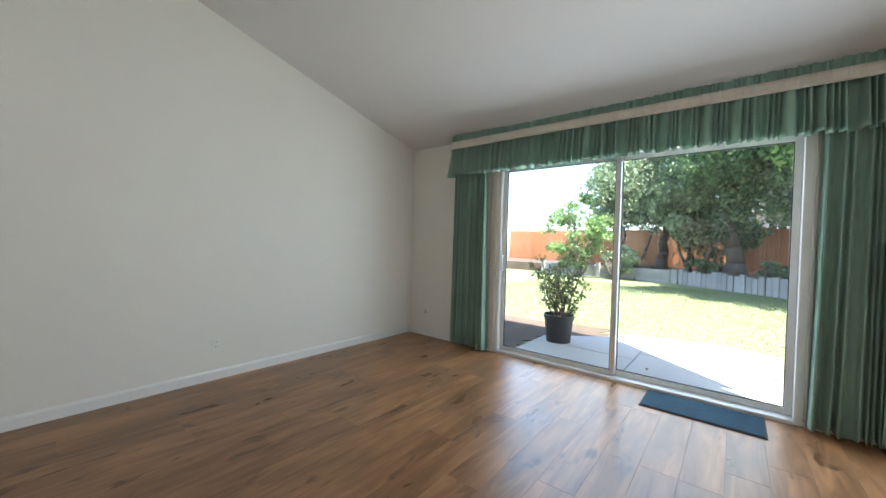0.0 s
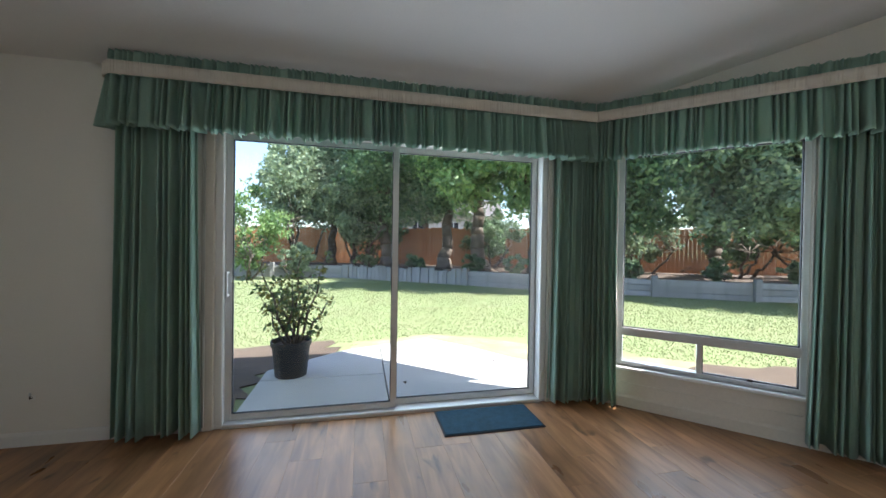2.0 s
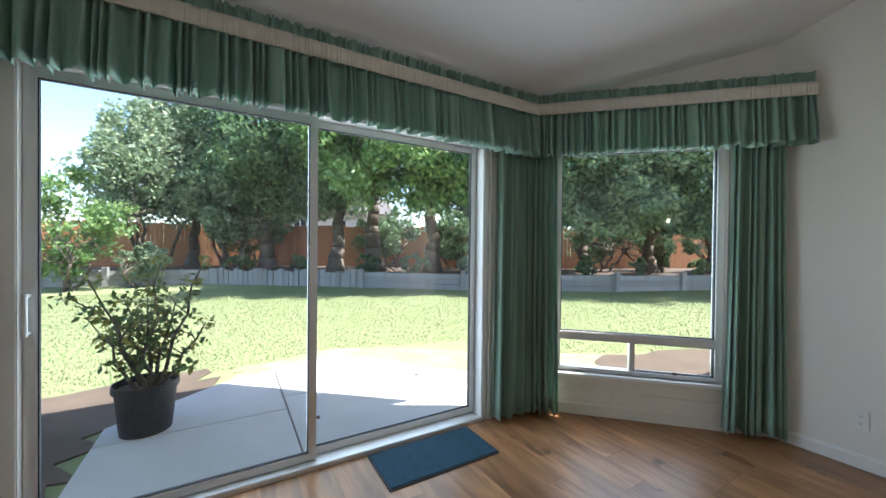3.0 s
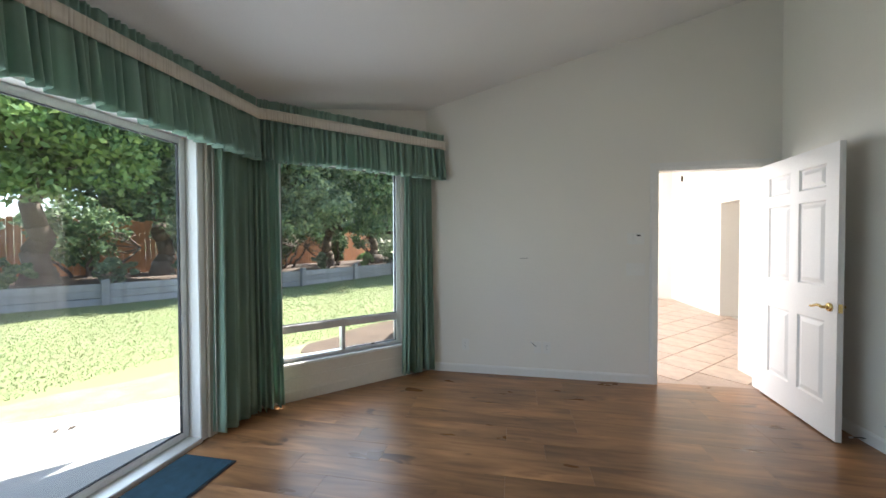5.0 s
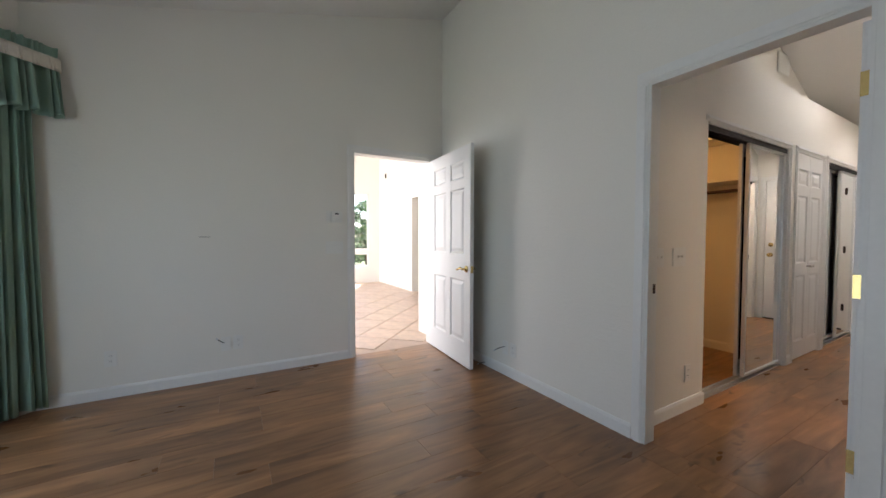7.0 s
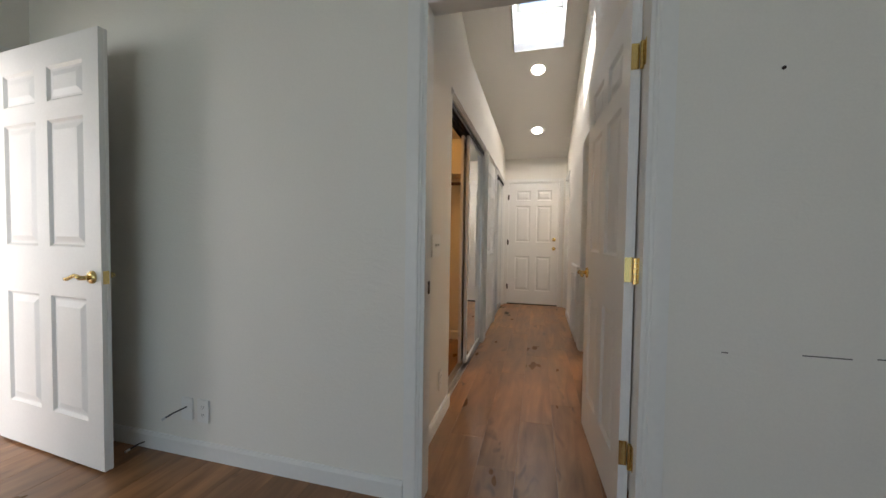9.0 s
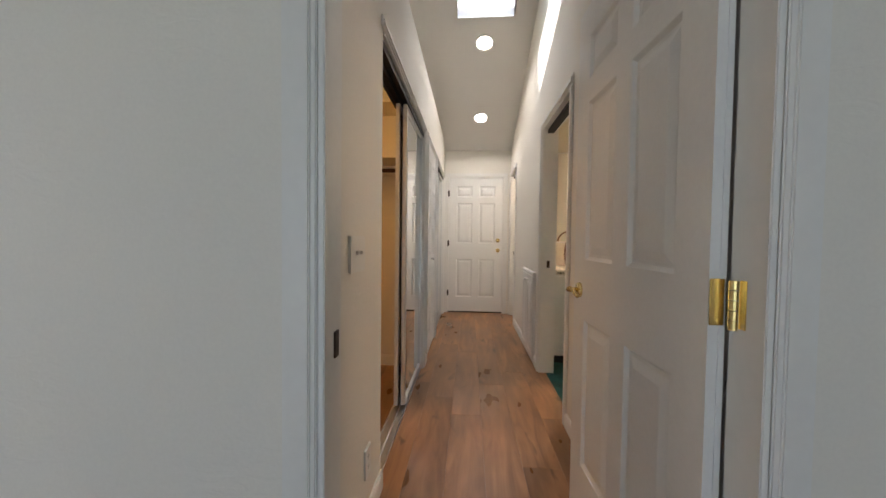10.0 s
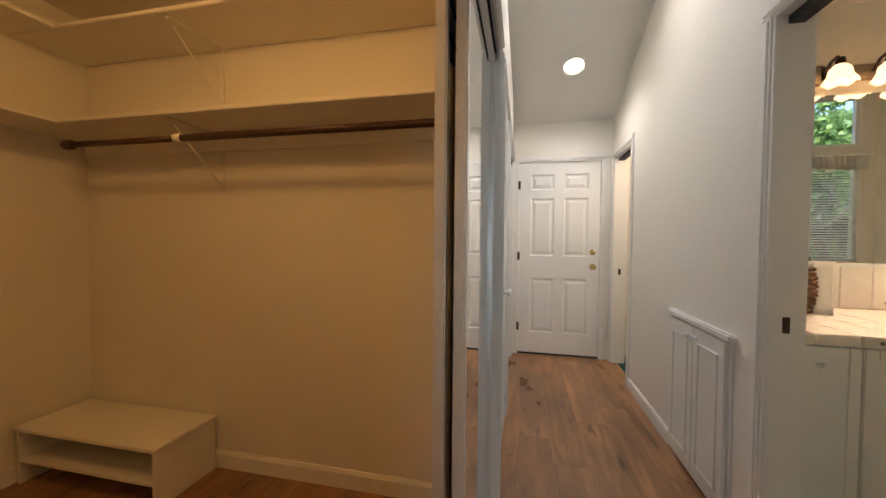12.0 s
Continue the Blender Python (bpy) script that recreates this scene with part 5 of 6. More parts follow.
sk = thing("skylight", pose(-2.757, -6.88, hall_top(-6.88), SLOPE, 0, 0), "aluminium-framed skylight in a white ceiling well", "skylight")
hl, hw = 0.482, 0.27
for lo, hi in (((-hw - 0.02, -hl - 0.02, 0.0), (-hw, hl + 0.02, 0.70)), ((hw, -hl - 0.02, 0.0), (hw + 0.02, hl + 0.02, 0.70)), ((-hw, -hl - 0.02, 0.0), (hw, -hl, 0.70)), ((-hw, hl, 0.0), (hw, hl + 0.02, 0.70))):
    part("well_side", box(B(), lo, hi), WALL, sk)
for lo, hi in (((-hw, -hl, 0.64), (-hw + 0.045, hl, 0.70)), ((hw - 0.045, -hl, 0.64), (hw, hl, 0.70)), ((-hw, -hl, 0.64), (hw, -hl + 0.05, 0.70)), ((-hw, hl - 0.05, 0.64), (hw, hl, 0.70))):
    part("frame_bar", box(B(), lo, hi, 0.004), ALU, sk)
gl = part("pane", box(B(), (-hw + 0.04, -hl + 0.04, 0.67), (hw - 0.04, hl - 0.04, 0.676)), GLASS, sk)
gl.visible_shadow = False
part("operator_box", box(B(), (-0.11, -hl, 0.56), (0.11, -hl + 0.06, 0.64), 0.008), PLATE, sk)

vt = thing("wall_vent", pose(-1.985, -7.50, 3.05, 0, 0, FACE_W), "white louvred air vent high on the wall", "vent")
part("frame", box(B(), (-0.16, -0.006, -0.11), (0.16, 0, 0.11), 0.003), PLATE, vt)
for i in range(9):
    part("louvre", box(B(), (-0.14, -0.016, -0.09 + i * 0.0215), (0.14, -0.005, -0.083 + i * 0.0215), 0.001), PLATE, vt)

# low chute door on the hall wall
ch = thing("low_cabinet_door", pose(HALL_W, -7.07, 0.0, 0, 0, 90), "small white panelled cabinet door low on the wall", "cabinet")
part("frame", box(B(), (-0.60, -0.010, 0.0), (0.02, 0.002, 0.82), 0.003), TRIM, ch)
part("cornice", box(B(), (-0.62, -0.034, 0.795), (0.04, 0.0, 0.83), 0.008), TRIM, ch)
for x0, x1 in ((-0.585, -0.295), (-0.29, 0.0)):
    bm = B()
    box(bm, (x0, -0.028, 0.03), (x1, -0.010, 0.79), 0.004)
    dr = part("door", bm, TRIM, ch)
    bm = B()
    for lo, hi in (((x0 + 0.05, -0.034, 0.10), (x0 + 0.062, -0.027, 0.72)), ((x1 - 0.062, -0.034, 0.10), (x1 - 0.05, -0.027, 0.72)), ((x0 + 0.05, -0.034, 0.10), (x1 - 0.05, -0.027, 0.112)), ((x0 + 0.05, -0.034, 0.708), (x1 - 0.05, -0.027, 0.72))):
        box(bm, lo, hi, 0.002)
    part("moulding", bm, TRIM, dr)
    part("knob", lathe(B(), [(0.0, 0.03), (0.012, 0.028), (0.015, 0.02), (0.007, 0.008), (0.008, 0.0)], 12, pose((x1 - 0.03) if x0 < -0.5 else (x0 + 0.03), -0.028, 0.74, 90, 0, 0)), TRIM, dr, smooth=True)

# pocket doors: their leading edges stand in the walls, with latch plates
for y0, y1, hz in ((-6.87, -6.03, 0.92), (-9.18, -8.60, 0.915)):
    lp = thing("latch_strike", pose(HALL_W - T / 2, y0 + 0.0145, hz), "dark bronze pocket door strike plate in the jamb", "strike plate", "pocket door strikes")
    part("plate", box(B(), (-0.012, 0, -0.03), (0.012, 0.003, 0.03), 0.001), BRONZE, lp)
    tr = thing("pocket_track", pose(HALL_W - T / 2, y0, 2.035), "dark pocket door track in the door head", "track", "pocket door tracks")
    part("channel", box(B(), (-0.025, 0.015, -0.028), (0.025, y1 - y0 - 0.015, 0.0005)), DARK, tr)
lp = thing("latch_strike", pose(-2.356, SOUTH - 0.055, 0.905), "brass strike plate in the hall door jamb", "strike plate", "door strikes")
part("plate", box(B(), (-0.002, -0.011, -0.028), (0.002, 0.011, 0.028), 0.001), BRONZE, lp)

# ---- walk-in closet ----
SH = CL_S + 0.33
for z in (1.752, 2.185):
    s = thing("closet_shelf", pose(HALL_E + T + 0.01, CL_S, z), "cream painted closet shelf along the wall", "shelf", "closet shelves")
    part("board", box(B(), (0.0, 0.002, 0.0), (CL_E - HALL_E - T - 0.012, 0.33, 0.019), 0.003), SHELFP, s)
    if z < 2:
        part("cleat", box(B(), (0.0, 0.001, -0.085), (CL_E - HALL_E - T - 0.012, 0.018, -0.001), 0.002), SHELFP, s)
    part("end_shelf", box(B(), (CL_E - HALL_E - T - 0.33, 0.331, 0.0), (CL_E - HALL_E - T - 0.012, 1.6, 0.019), 0.003), SHELFP, s)
rd = thing("closet_rod", pose(HALL_E + T, CL_S + 0.28, 1.66), "dark metal closet rod under the shelf", "closet rod")
part("tube", rod(B(), (0.0, 0, 0), (1.28, 0, 0), 0.016, sides=16), RODM, rd, smooth=True)
part("tube", rod(B(), (1.28, 0, 0), (CL_E - HALL_E - T - 0.30, 0, 0), 0.0135, sides=16), RODM, rd, smooth=True)
part("collar", rod(B(), (1.255, 0, 0), (1.29, 0, 0), 0.021, sides=16), SHELFP, rd, smooth=True)
part("end_cap", rod(B(), (CL_E - HALL_E - T - 0.33, 0, 0), (CL_E - HALL_E - T - 0.29, 0, 0), 0.022, sides=16), RODM, rd, smooth=True)
for z, x in ((1.752, -0.82), (2.185, -0.82)):
    br = thing("shelf_bracket", pose(x, CL_S + 0.001, z), "tan painted steel shelf bracket", "bracket", "closet brackets")
    bm = B()
    box(bm, (-0.012, 0.0, -0.30), (0.012, 0.006, -0.001), 0.001)
    part("upright", bm, SHELFP if z > 2 else BAND, br)
    bm = B()
    rod(bm, (0, 0.005, -0.27), (0, 0.27, -0.03), 0.0038, sides=8)
    part("brace", bm, SHELFP if z > 2 else BAND, br)
    bm = B()
    box(bm, (-0.011, 0.0, -0.008), (0.011, 0.30, -0.001), 0.001)
    part("arm", bm, SHELFP if z > 2 else BAND, br)
sr = thing("shoe_rack", pose(-0.775, CL_S + 0.018, 0.0), "low cream painted wooden shoe bench in the closet", "shoe rack")
RW, RD, RH = 0.845, 0.325, 0.285
part("top", box(B(), (-0.01, 0, RH - 0.018), (RW + 0.01, RD + 0.01, RH), 0.003), SHELFP, sr)
part("side_panel", box(B(), (0, 0, 0), (0.018, RD, RH - 0.0185), 0.002), SHELFP, sr)
part("side_panel", box(B(), (RW - 0.018, 0, 0), (RW, RD, RH - 0.0185), 0.002), SHELFP, sr)
part("shelf", box(B(), (0.0185, 0, 0.11), (RW - 0.0185, RD, 0.128), 0.002), SHELFP, sr)
cb = thing("closet_light", pose(-1.35, -5.75, 2.44), "round warm closet ceiling light", "ceiling light")
part("base", lathe(B(), [(0.0, -0.03), (0.06, -0.03), (0.07, 0.0)], 20), PLATE, cb, smooth=True)

# ---- bathroom ----
VX0, VX1, VF = -5.9, HALL_W - T, -7.06
va = thing("vanity_cabinet", pose(VX0, VF, 0), "white bathroom vanity with panelled doors and drawers", "vanity")
VL = VX1 - VX0
part("body", box(B(), (0, -0.72, 0.08), (VL - 0.002, -0.019, 0.812), 0.002), TRIM, va)
part("toe_kick", box(B(), (0, -0.71, 0.0), (VL - 0.002, -0.07, 0.08)), DARK, va)


def front(x0, x1, z0, z1, name):
    ob = part(name, box(B(), (x0, -0.019, z0), (x1, 0.0, z1), 0.003), TRIM, va)
    bm = B()
    i = 0.045 if name == "door" else 0.03
    for lo, hi in (((x0, 0, z0), (x0 + i, 0.007, z1)), ((x1 - i, 0, z0), (x1, 0.007, z1)), ((x0 + i, 0, z0), (x1 - i, 0.007, z0 + i)), ((x0 + i, 0, z1 - i), (x1 - i, 0.007, z1))):
        box(bm, lo, hi, 0.003)
    part("rail", bm, TRIM, ob)
    k = (x0 + x1) / 2
    part("knob", lathe(B(), [(0.0, 0.03), (0.011, 0.028), (0.015, 0.021), (0.007, 0.009), (0.008, 0.0)], 12, pose(k, 0.0, z1 - 0.075 if name == "door" else (z0 + z1) / 2, -90, 0, 0)), TRIM, ob, smooth=True)
    return ob


x = VL - 0.03
for w, nm in ((0.30, "door"), (0.30, "door"), (0.34, "drawers"), (0.34, "door"), (0.34, "door"), (0.34, "door"), (0.34, "door")):
    if nm == "drawers":
        for k in range(4):
            front(x - w + 0.004, x - 0.004, 0.10 + k * 0.176, 0.270 + k * 0.176, "drawer")
    else:
        front(x - w + 0.004, x - 0.004, 0.10, 0.80, "door")
    x -= w
ct = thing("vanity_counter", pose(VX0, VF, 0.814), "cream ceramic tile bathroom counter with splashback", "counter")
part("slab", box(B(), (0, -0.73, 0.0), (VL - 0.002, 0.02, 0.035), 0.004), GROUT, ct)
n = int(VL / 0.152)
for i in range(n):
    x1 = VL - 0.004 - i * 0.152
    part("edge_tile", box(B(), (x1 - 0.149, 0.014, 0.001), (x1, 0.027, 0.040), 0.004), CTILE, ct)
    for j in range(4):
        part("counter_tile", box(B(), (x1 - 0.149, 0.012 - j * 0.152 - 0.149, 0.034), (x1, 0.012 - j * 0.152, 0.040), 0.003), CTILE, ct)
    for j in range(2):
        part("wall_tile", box(B(), (x1 - 0.149, -0.738, 0.042 + j * 0.128), (x1, -0.726, 0.166 + j * 0.128), 0.003), CTILE, ct)
ORN = material("tile_ornament", (0.16, 0.17, 0.11), 0.5, vary=0.4, scale=40, bump=0)
for i in range(0, n, 2):
    x1 = VL - 0.05 - i * 0.152
    for y, z, d in ((0.0272, 0.018, "edge"), (-0.7258, 0.075, "wall"), (-0.7258, 0.265, "wall")):
        bm = B()
        for k in range(3):
            rod(bm, (x1 - 0.06 + k * 0.022, y, z), (x1 - 0.06 + k * 0.022, y + 0.0008, z), 0.012 if k == 1 else 0.008, sides=8)
        part("ornament", bm, ORN, ct)
bm = B()
r = random.Random(9)
for k in range(16):
    xx, zz = VL - 0.62 + r.uniform(-0.07, 0.07), 0.16 + r.uniform(-0.055, 0.055)
    rod(bm, (xx, -0.7258, zz), (xx, -0.7245, zz), r.uniform(0.008, 0.02), sides=8)
part("painted_flower", bm, material("flower_ink", (0.07, 0.06, 0.09), 0.4, vary=0.5, scale=30, bump=0), ct)
mr = thing("bathroom_mirror", pose(-5.9, BY0 + 0.004, 1.09), "wide frameless bathroom mirror above the vanity", "mirror")
part("glass", box(B(), (0, 0, 0.012), (VX1 + 5.9 - 0.02, 0.005, 0.965)), MIRROR, mr)
part("channel", box(B(), (0, 0, 0), (VX1 + 5.9 - 0.02, 0.012, 0.0118), 0.001), ALU, mr)
part("channel", box(B(), (0, 0, 0.9655), (VX1 + 5.9 - 0.02, 0.010, 0.975), 0.001), ALU, mr)
lb = thing("vanity_light", pose(-4.33, BY0 + 0.003, 2.17), "bronze vanity light bar with frosted scalloped shades, lit", "wall light")
bm = B()
box(bm, (-0.36, 0, -0.045), (0.36, 0.022, 0.045), 0.01)
for sx in (-0.36, 0.36):
    rod(bm, (sx, 0, 0), (sx, 0.022, 0), 0.06, 0.052, 24)
part("back_plate", bm, material("pewter", (0.30, 0.24, 0.17), 0.35, 0.8, vary=0.1), lb)
SHADE = plain("frosted_shade", (1.0, 0.60, 0.26), 0.5, 0, 0.75)
for i in range(4):
    sx = -0.33 + i * 0.22
    bm = B()
    pts = [(sx, 0.02, 0.0), (sx, 0.06, 0.05), (sx, 0.10, 0.06), (sx, 0.12, 0.03)]
    for p, q in zip(pts, pts[1:]):
        rod(bm, p, q, 0.008, sides=8)
    rod(bm, (sx, 0.12, 0.045), (sx, 0.12, 0.0), 0.018, 0.026, 14)
    arm = part("arm", bm, BRONZE, lb, smooth=True)
    bm = B()
    lathe(bm, [(0.022, 0.01), (0.045, -0.015), (0.052, -0.05), (0.072, -0.085), (0.074, -0.088), (0.05, -0.05), (0.02, 0.005)], 24, pose(sx, 0.12, 0))
    for v in bm.verts:
        if v.co.z < -0.07:
            a = math.atan2(v.co.y - 0.12, v.co.x - sx)
            v.co.z += 0.008 * math.cos(6 * a)
    part("shade", bm, SHADE, arm, "glowing frosted glass shade", smooth=True)
# the side room's lamp is an added warm fill, with no fixture
lamp("side_room_fill", "POINT", pose(HALL_W - T - 0.45, -8.7, 2.2), 5, (1.0, 0.8, 0.55), radius=0.08)
lamp("vanity_bulbs", "AREA", look((-4.33, -7.62, 2.03), (-4.5, -6.4, 0.6)), 10, (1.0, 0.75, 0.48), size=(0.8, 0.12))

bk = thing("wicker_basket", pose(-3.74, -7.60, 0.854), "brown wicker basket on the vanity counter", "basket")
WICK = material("wicker", (0.22, 0.10, 0.04), 0.7, vary=0.35, scale=40, grain=90, bump=0.4)
bm = B()
for k in range(11):
    z = 0.01 + k * 0.022
    rr_ = 0.095 + 0.02 * math.sin(k * 0.28)
    for i in range(20):
        a0, a1 = i * 0.314, (i + 1) * 0.314
        w0, w1 = rr_ + 0.006 * math.cos(i * math.pi + k * math.pi), rr_ + 0.006 * math.cos((i + 1) * math.pi + k * math.pi)
        rod(bm, (w0 * math.cos(a0), w0 * math.sin(a0), z), (w1 * math.cos(a1), w1 * math.sin(a1), z), 0.011, sides=6)
part("weave", bm, WICK, bk, smooth=True)
bm = B()
for i in range(10):
    a0, a1 = i * 0.314, (i + 1) * 0.314
    rod(bm, (0.105 * math.cos(a0), 0, 0.24 + 0.12 * math.sin(a0)), (0.105 * math.cos(a1), 0, 0.24 + 0.12 * math.sin(a1)), 0.009, sides=6)
part("handle", bm, WICK, bk, smooth=True)
tw = thing("towel", pose(-3.83, -7.56, 0.858), "folded white towel draped over the basket", "towel")
thicken(part("cloth", cloth([(-0.06, 0.05, 0, 1), (0.06, 0.02, 0.2, 1), (0.09, -0.02, 1, 0)], 0.0, 0.27, 0.012, 3, 4, 8), material("towel_cotton", (0.78, 0.76, 0.70), 0.95, vary=0.05, scale=20, grain=200, bump=0.4), tw, smooth=True), 0.012)


def blind_window(name, m, w, z0, z1, label):
    """A window in its own x-z plane with an open blind; y runs outwards."""
    ob = thing(name, m, label, "window", kind="structure")
    for lo, hi in (((0, 0.03, z0), (0.04, 0.09, z1)), ((w - 0.04, 0.03, z0), (w, 0.09, z1)), ((0.04, 0.03, z0), (w - 0.04, 0.09, z0 + 0.04)), ((0.04, 0.03, z1 - 0.04), (w - 0.04, 0.09, z1)), ((w / 2 - 0.015, 0.04, z0 + 0.04), (w / 2 + 0.015, 0.08, z1 - 0.04))):
        part("window_frame", box(B(), lo, hi, 0.003), TRIM, ob)
    gl = part("pane", box(B(), (0.03, 0.058, z0 + 0.03), (w - 0.03, 0.062, z1 - 0.03)), GLASS, ob)
    gl.visible_shadow = False
    return ob


def blinds(ob, w, z0, z1):
    n = int((z1 - z0) / 0.032)
    for i in range(n):
        bm = B()
        box(bm, (0.02, -0.014, -0.0007), (w - 0.02, 0.014, 0.0007))
        s = part("slat", bm, PLATE, ob)
        s.matrix_basis = pose(0, 0.01, z0 + 0.016 + i * 0.032, 38, 0, 0)


nw = blind_window("window_2", pose(-6.45, BY1, 0), 0.97, 0.98, 2.22, "white window with open horizontal blinds")
blinds(nw, 0.97, 1.0, 2.12)
blind_window("window_3", pose(-6.45, BY1, 0), 0.97, 2.42, 3.05, "white transom window above the blinds")
gb = thing("window_4", pose(BX, -6.4, 0, 0, 0, 90), "white-framed glass block window letting in soft daylight", "window", kind="structure")
for lo, hi in (((0, -0.02, 0.98), (0.05, 0.10, 2.22)), ((1.35, -0.02, 0.98), (1.4, 0.10, 2.22)), ((0.05, -0.02, 0.98), (1.35, 0.10, 1.03)), ((0.05, -0.02, 2.17), (1.35, 0.10, 2.22))):
    part("window_frame", box(B(), lo, hi, 0.004), TRIM, gb)
BLOCK = material("frosted_glass_block", (0.80, 0.84, 0.84), 0.25, vary=0.06, scale=9, grain=30, bump=0.15, trans=0.75)
blk = box(B(), (0.003, 0.03, 0.003), (0.183, 0.09, 0.187), 0.012)
blk_me = bpy.data.meshes.new("glass_block")
blk.to_mesh(blk_me)
blk.free()
blk_me.materials.append(BLOCK)
for i in range(7):
    for j in range(6):
        o = new("glass_block", blk_me)
        o.location, o.parent = (0.05 + i * 0.1857, 0, 1.03 + j * 0.19), gb
part("mortar", box(B(), (0.05, 0.045, 1.03), (1.35, 0.05, 2.17)), BLOCK, gb)
for m, w, nm in ((pose(-6.50, BY1 - 0.06, 2.12), 1.07, 1),):
    v = thing("window_topper", m, "short cream gathered window topper on a white rod", "valance", "bathroom toppers")
    thicken(part("cloth", cloth([(0.0, 0, 0, -1), (w, 0, 0, -1)], 0, 0.2, 0.016, 12, 50 + nm, 6), LINING, v, smooth=True), 0.003)
    part("rod", rod(B(), (-0.03, 0, 0.19), (w + 0.03, 0, 0.19), 0.016), TRIM, v, smooth=True)

# ---- next room and kitchen ----
w5 = blind_window("window_5", pose(NE_X, -4.4, 0, 0, 0, -90), 1.15, 0.86, 2.35, "tall clear window onto the garden")
w6 = blind_window("window_6", pose(NE_X, -4.4, 0, 0, 0, -90), 1.15, 0.42, 0.78, "low clear window pane")
tree("tree", 8.2, -6.1, LAWN_Z, 0.9, 0.06, (0.8, 0.9, 1.1, 1.5), LEAF_D, "small leafy tree outside the window", 71, 40, 80, 0.06, stems=3)
ft = thing("wall_hook", pose(5.2, NE_S + 0.001, 2.76), "small dark wall hook", "hook")
part("peg", box(B(), (-0.02, 0, -0.06), (0.02, 0.03, 0.06), 0.005), BRONZE, ft)
bx = thing("wire_bundle", pose(NE_X - 0.12, -5.0, 0.0), "small coil of grey cable on the tile floor", "cable")
bm = B()
for i in range(18):
    a0, a1 = i * 0.7, (i + 1) * 0.7
    rod(bm, (0.05 * math.cos(a0), 0.07 * math.sin(a0), 0.02 + i * 0.012), (0.05 * math.cos(a1), 0.07 * math.sin(a1), 0.032 + i * 0.012), 0.008, sides=6)
part("coil", bm, STEEL, bx, smooth=True)
kc = thing("kitchen_counter", pose(6.195, -9.2, 0, 0, 0, 90), "dark-topped kitchen counter under the window", "counter")
part("cabinet", box(B(), (0, 0, 0.002), (2.9, 0.58, 0.87), 0.004), TRIM, kc)
part("worktop", box(B(), (-0.02, 0, 0.8705), (2.92, 0.62, 0.91), 0.006), DARK, kc)
kw = blind_window("window_7", pose(6.2, -7.2, 0, 0, 0, -90), 1.4, 1.05, 1.68, "white kitchen window with open blinds")
blinds(kw, 1.4, 1.1, 1.62)
lamp("sky_light_kitchen", "AREA", look((6.12, -7.9, 1.37), (3.0, -7.6, 0.7)), 4, (0.95, 0.98, 1.0), size=(1.3, 0.58))
uc = thing("kitchen_wall_cabinet", pose(6.195, -8.5, 1.72, 0, 0, 90), "wooden kitchen wall cabinet beside the window", "cabinet")
part("body", box(B(), (0, 0, 0), (1.35, 0.33, 0.7), 0.004), material("oak_cabinet", (0.33, 0.19, 0.09), 0.5, vary=0.15, scale=4, grain=40, bump=0.03), uc)
st = thing("bar_stool", pose(5.2, -7.32, 0.002), "dark metal bar stool with a round seat", "stool")
part("seat", lathe(B(), [(0.0, 0.68), (0.17, 0.68), (0.185, 0.70), (0.18, 0.73), (0.0, 0.74)], 20), DARK, st, smooth=True)
part("post", rod(B(), (0, 0, 0.02), (0, 0, 0.68), 0.025), BRONZE, st)
for i in range(4):
    a = i * 1.571 + 0.5
    part("leg", rod(B(), (0, 0, 0.14), (0.22 * math.cos(a), 0.22 * math.sin(a), 0.012), 0.014), BRONZE, st)

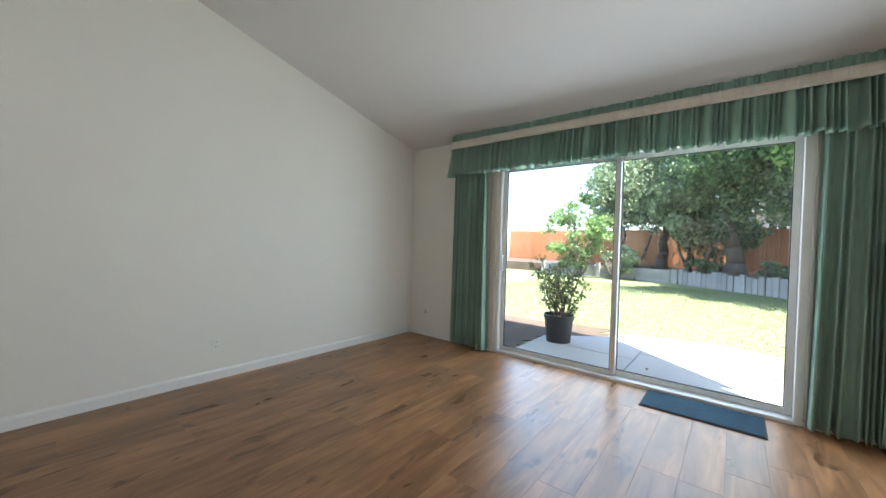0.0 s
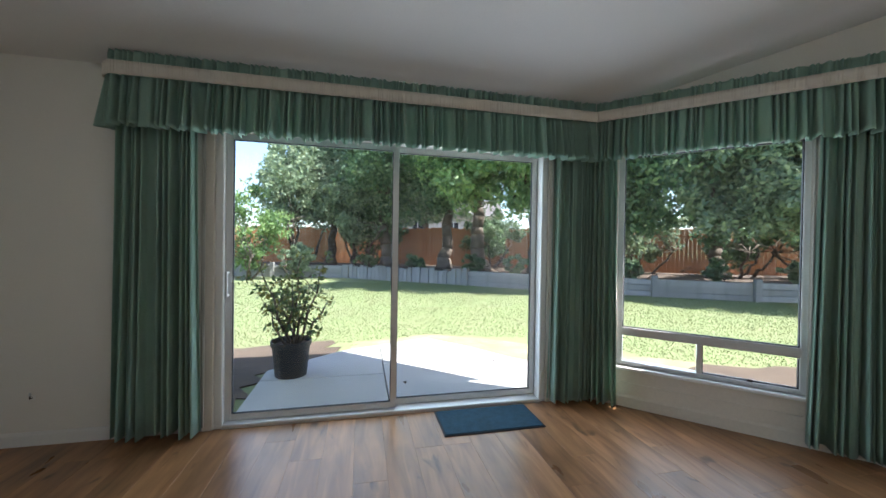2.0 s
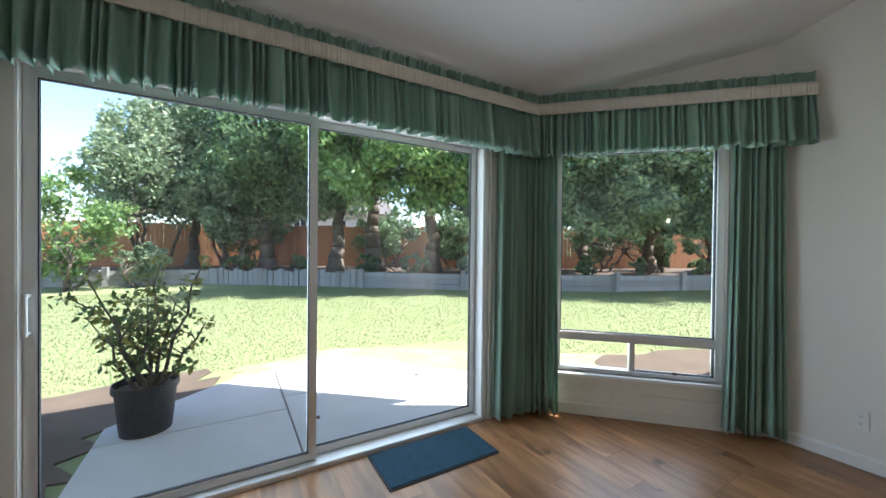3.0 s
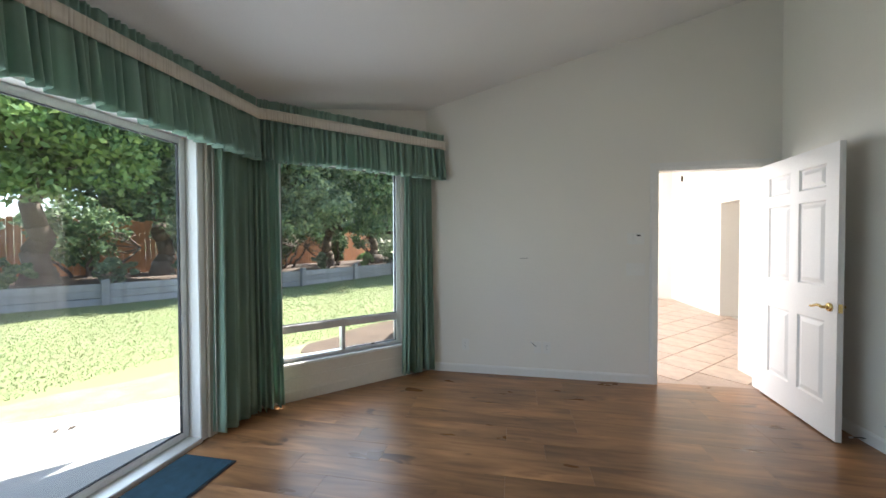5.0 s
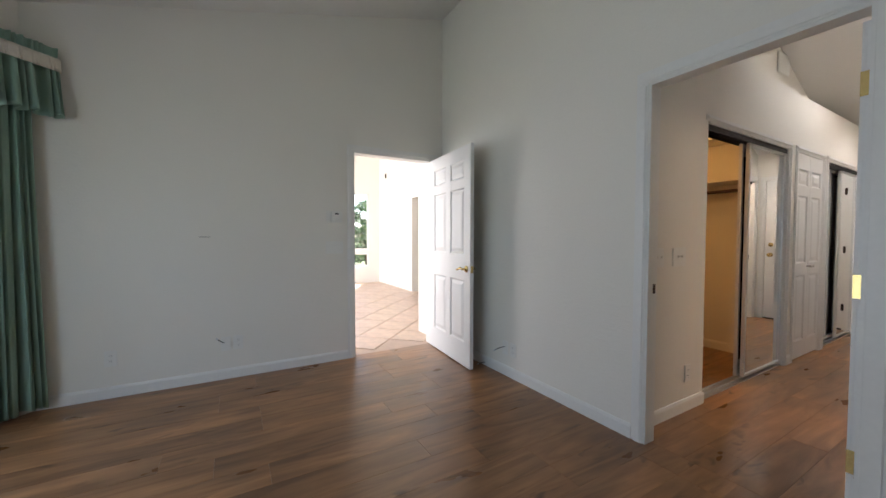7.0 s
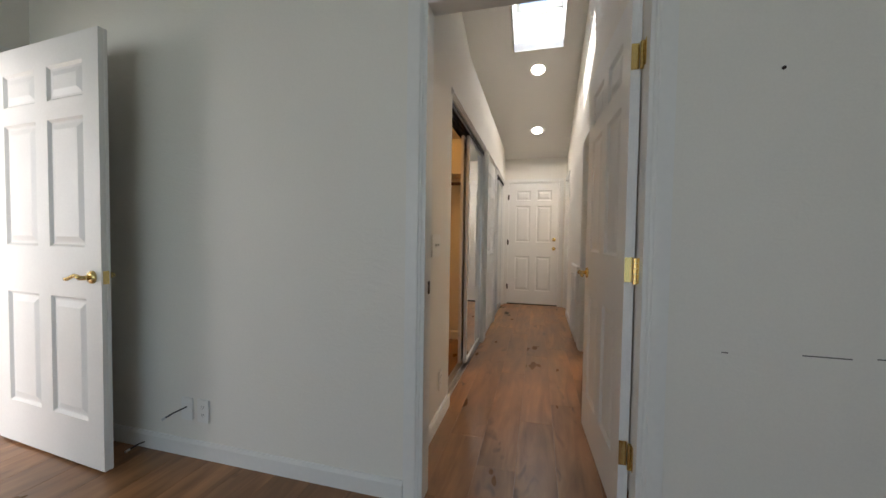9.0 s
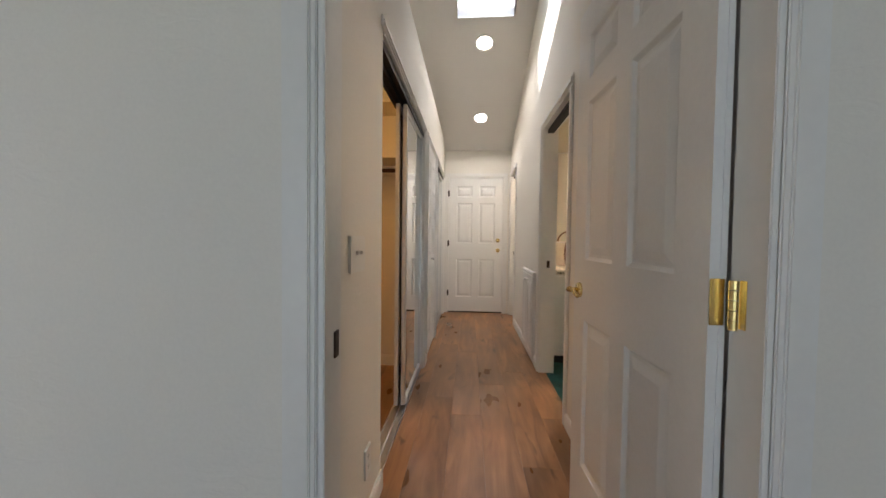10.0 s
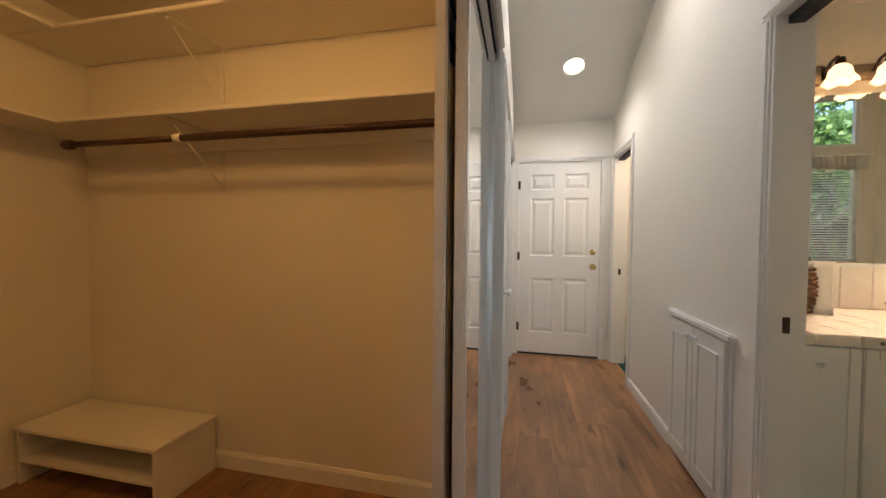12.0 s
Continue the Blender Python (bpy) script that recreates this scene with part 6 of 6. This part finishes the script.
# ---- floor pieces ----
def plank_mesh(w, l):
    bm = B()
    e = 0.0009
    lo = [bm.verts.new(p) for p in ((-w / 2, -l / 2, -0.012), (w / 2, -l / 2, -0.012), (w / 2, l / 2, -0.012), (-w / 2, l / 2, -0.012))]
    md = [bm.verts.new((v.co.x, v.co.y, -0.001)) for v in lo]
    hi = [bm.verts.new((v.co.x - math.copysign(e, v.co.x), v.co.y - math.copysign(e, v.co.y), 0.0)) for v in lo]
    for a, b in ((lo, md), (md, hi)):
        for i in range(4):
            j = (i + 1) % 4
            bm.faces.new((a[i], a[j], b[j], b[i]))
    bm.faces.new(hi)
    me = bpy.data.meshes.new("plank")
    bm.to_mesh(me)
    bm.free()
    me.materials.append(FLOOR)
    return me


PLANKS = {}


def plank(x, y0, y1, w):
    key = (round(w, 3), round(y1 - y0, 2))
    if key not in PLANKS:
        PLANKS[key] = plank_mesh(w - 0.0003, y1 - y0 - 0.0003)
    ob = new("plank", PLANKS[key])
    ob.location = (x + w / 2, (y0 + y1) / 2, 0)
    ob.parent = floor


rng = random.Random(4)
W, L = 0.19, 1.28


def lay(x0, x1, y0, y1):
    """Plank rows along y, with staggered ends."""
    x = x0
    while x < x1 - 0.01:
        w = min(W, x1 - x)
        y = y0 - rng.choice((0.1, 0.35, 0.6, 0.85, 1.1))
        while y < y1 - 0.01:
            a, b = max(y, y0), min(y + L, y1)
            if b - a > 0.02:
                plank(x, a, b, w)
            y += L
        x += W


lay(WEST, 0.05, SOUTH - 0.06, 0.0)
lay(HALL_W - 0.06, HALL_E + T, HALL_END - 0.05, SOUTH - 0.06)
lay(HALL_E + T, CL_E, CL_S, CL_N)

tile_bm = B()
s = 0.205
q = [(-s, -s), (s, -s), (s, s), (-s, s)]
lo = [tile_bm.verts.new((*p, -0.008)) for p in q]
hi = [tile_bm.verts.new((p[0] * 0.985, p[1] * 0.985, 0.001)) for p in q]
for i in range(4):
    tile_bm.faces.new((lo[i], lo[(i + 1) % 4], hi[(i + 1) % 4], hi[i]))
tile_bm.faces.new(hi)
tile_me = bpy.data.meshes.new("floor_tile")
tile_bm.to_mesh(tile_me)
tile_bm.free()
tile_me.materials.append(TILE)
step = 0.418
for i in range(-20, 28):
    for j in range(-20, 28):
        x, y = (i - j) * step * R2 + 2.5, (i + j) * step * R2 - 4.0
        if 0.38 < x < NE_X - 0.28 and NE_S - 0.1 < y < -2.2:
            t = new("floor_tile", tile_me)
            t.location, t.rotation_euler = (x, y, 0), (0, 0, radians(45))
            t.parent = floor_tiles
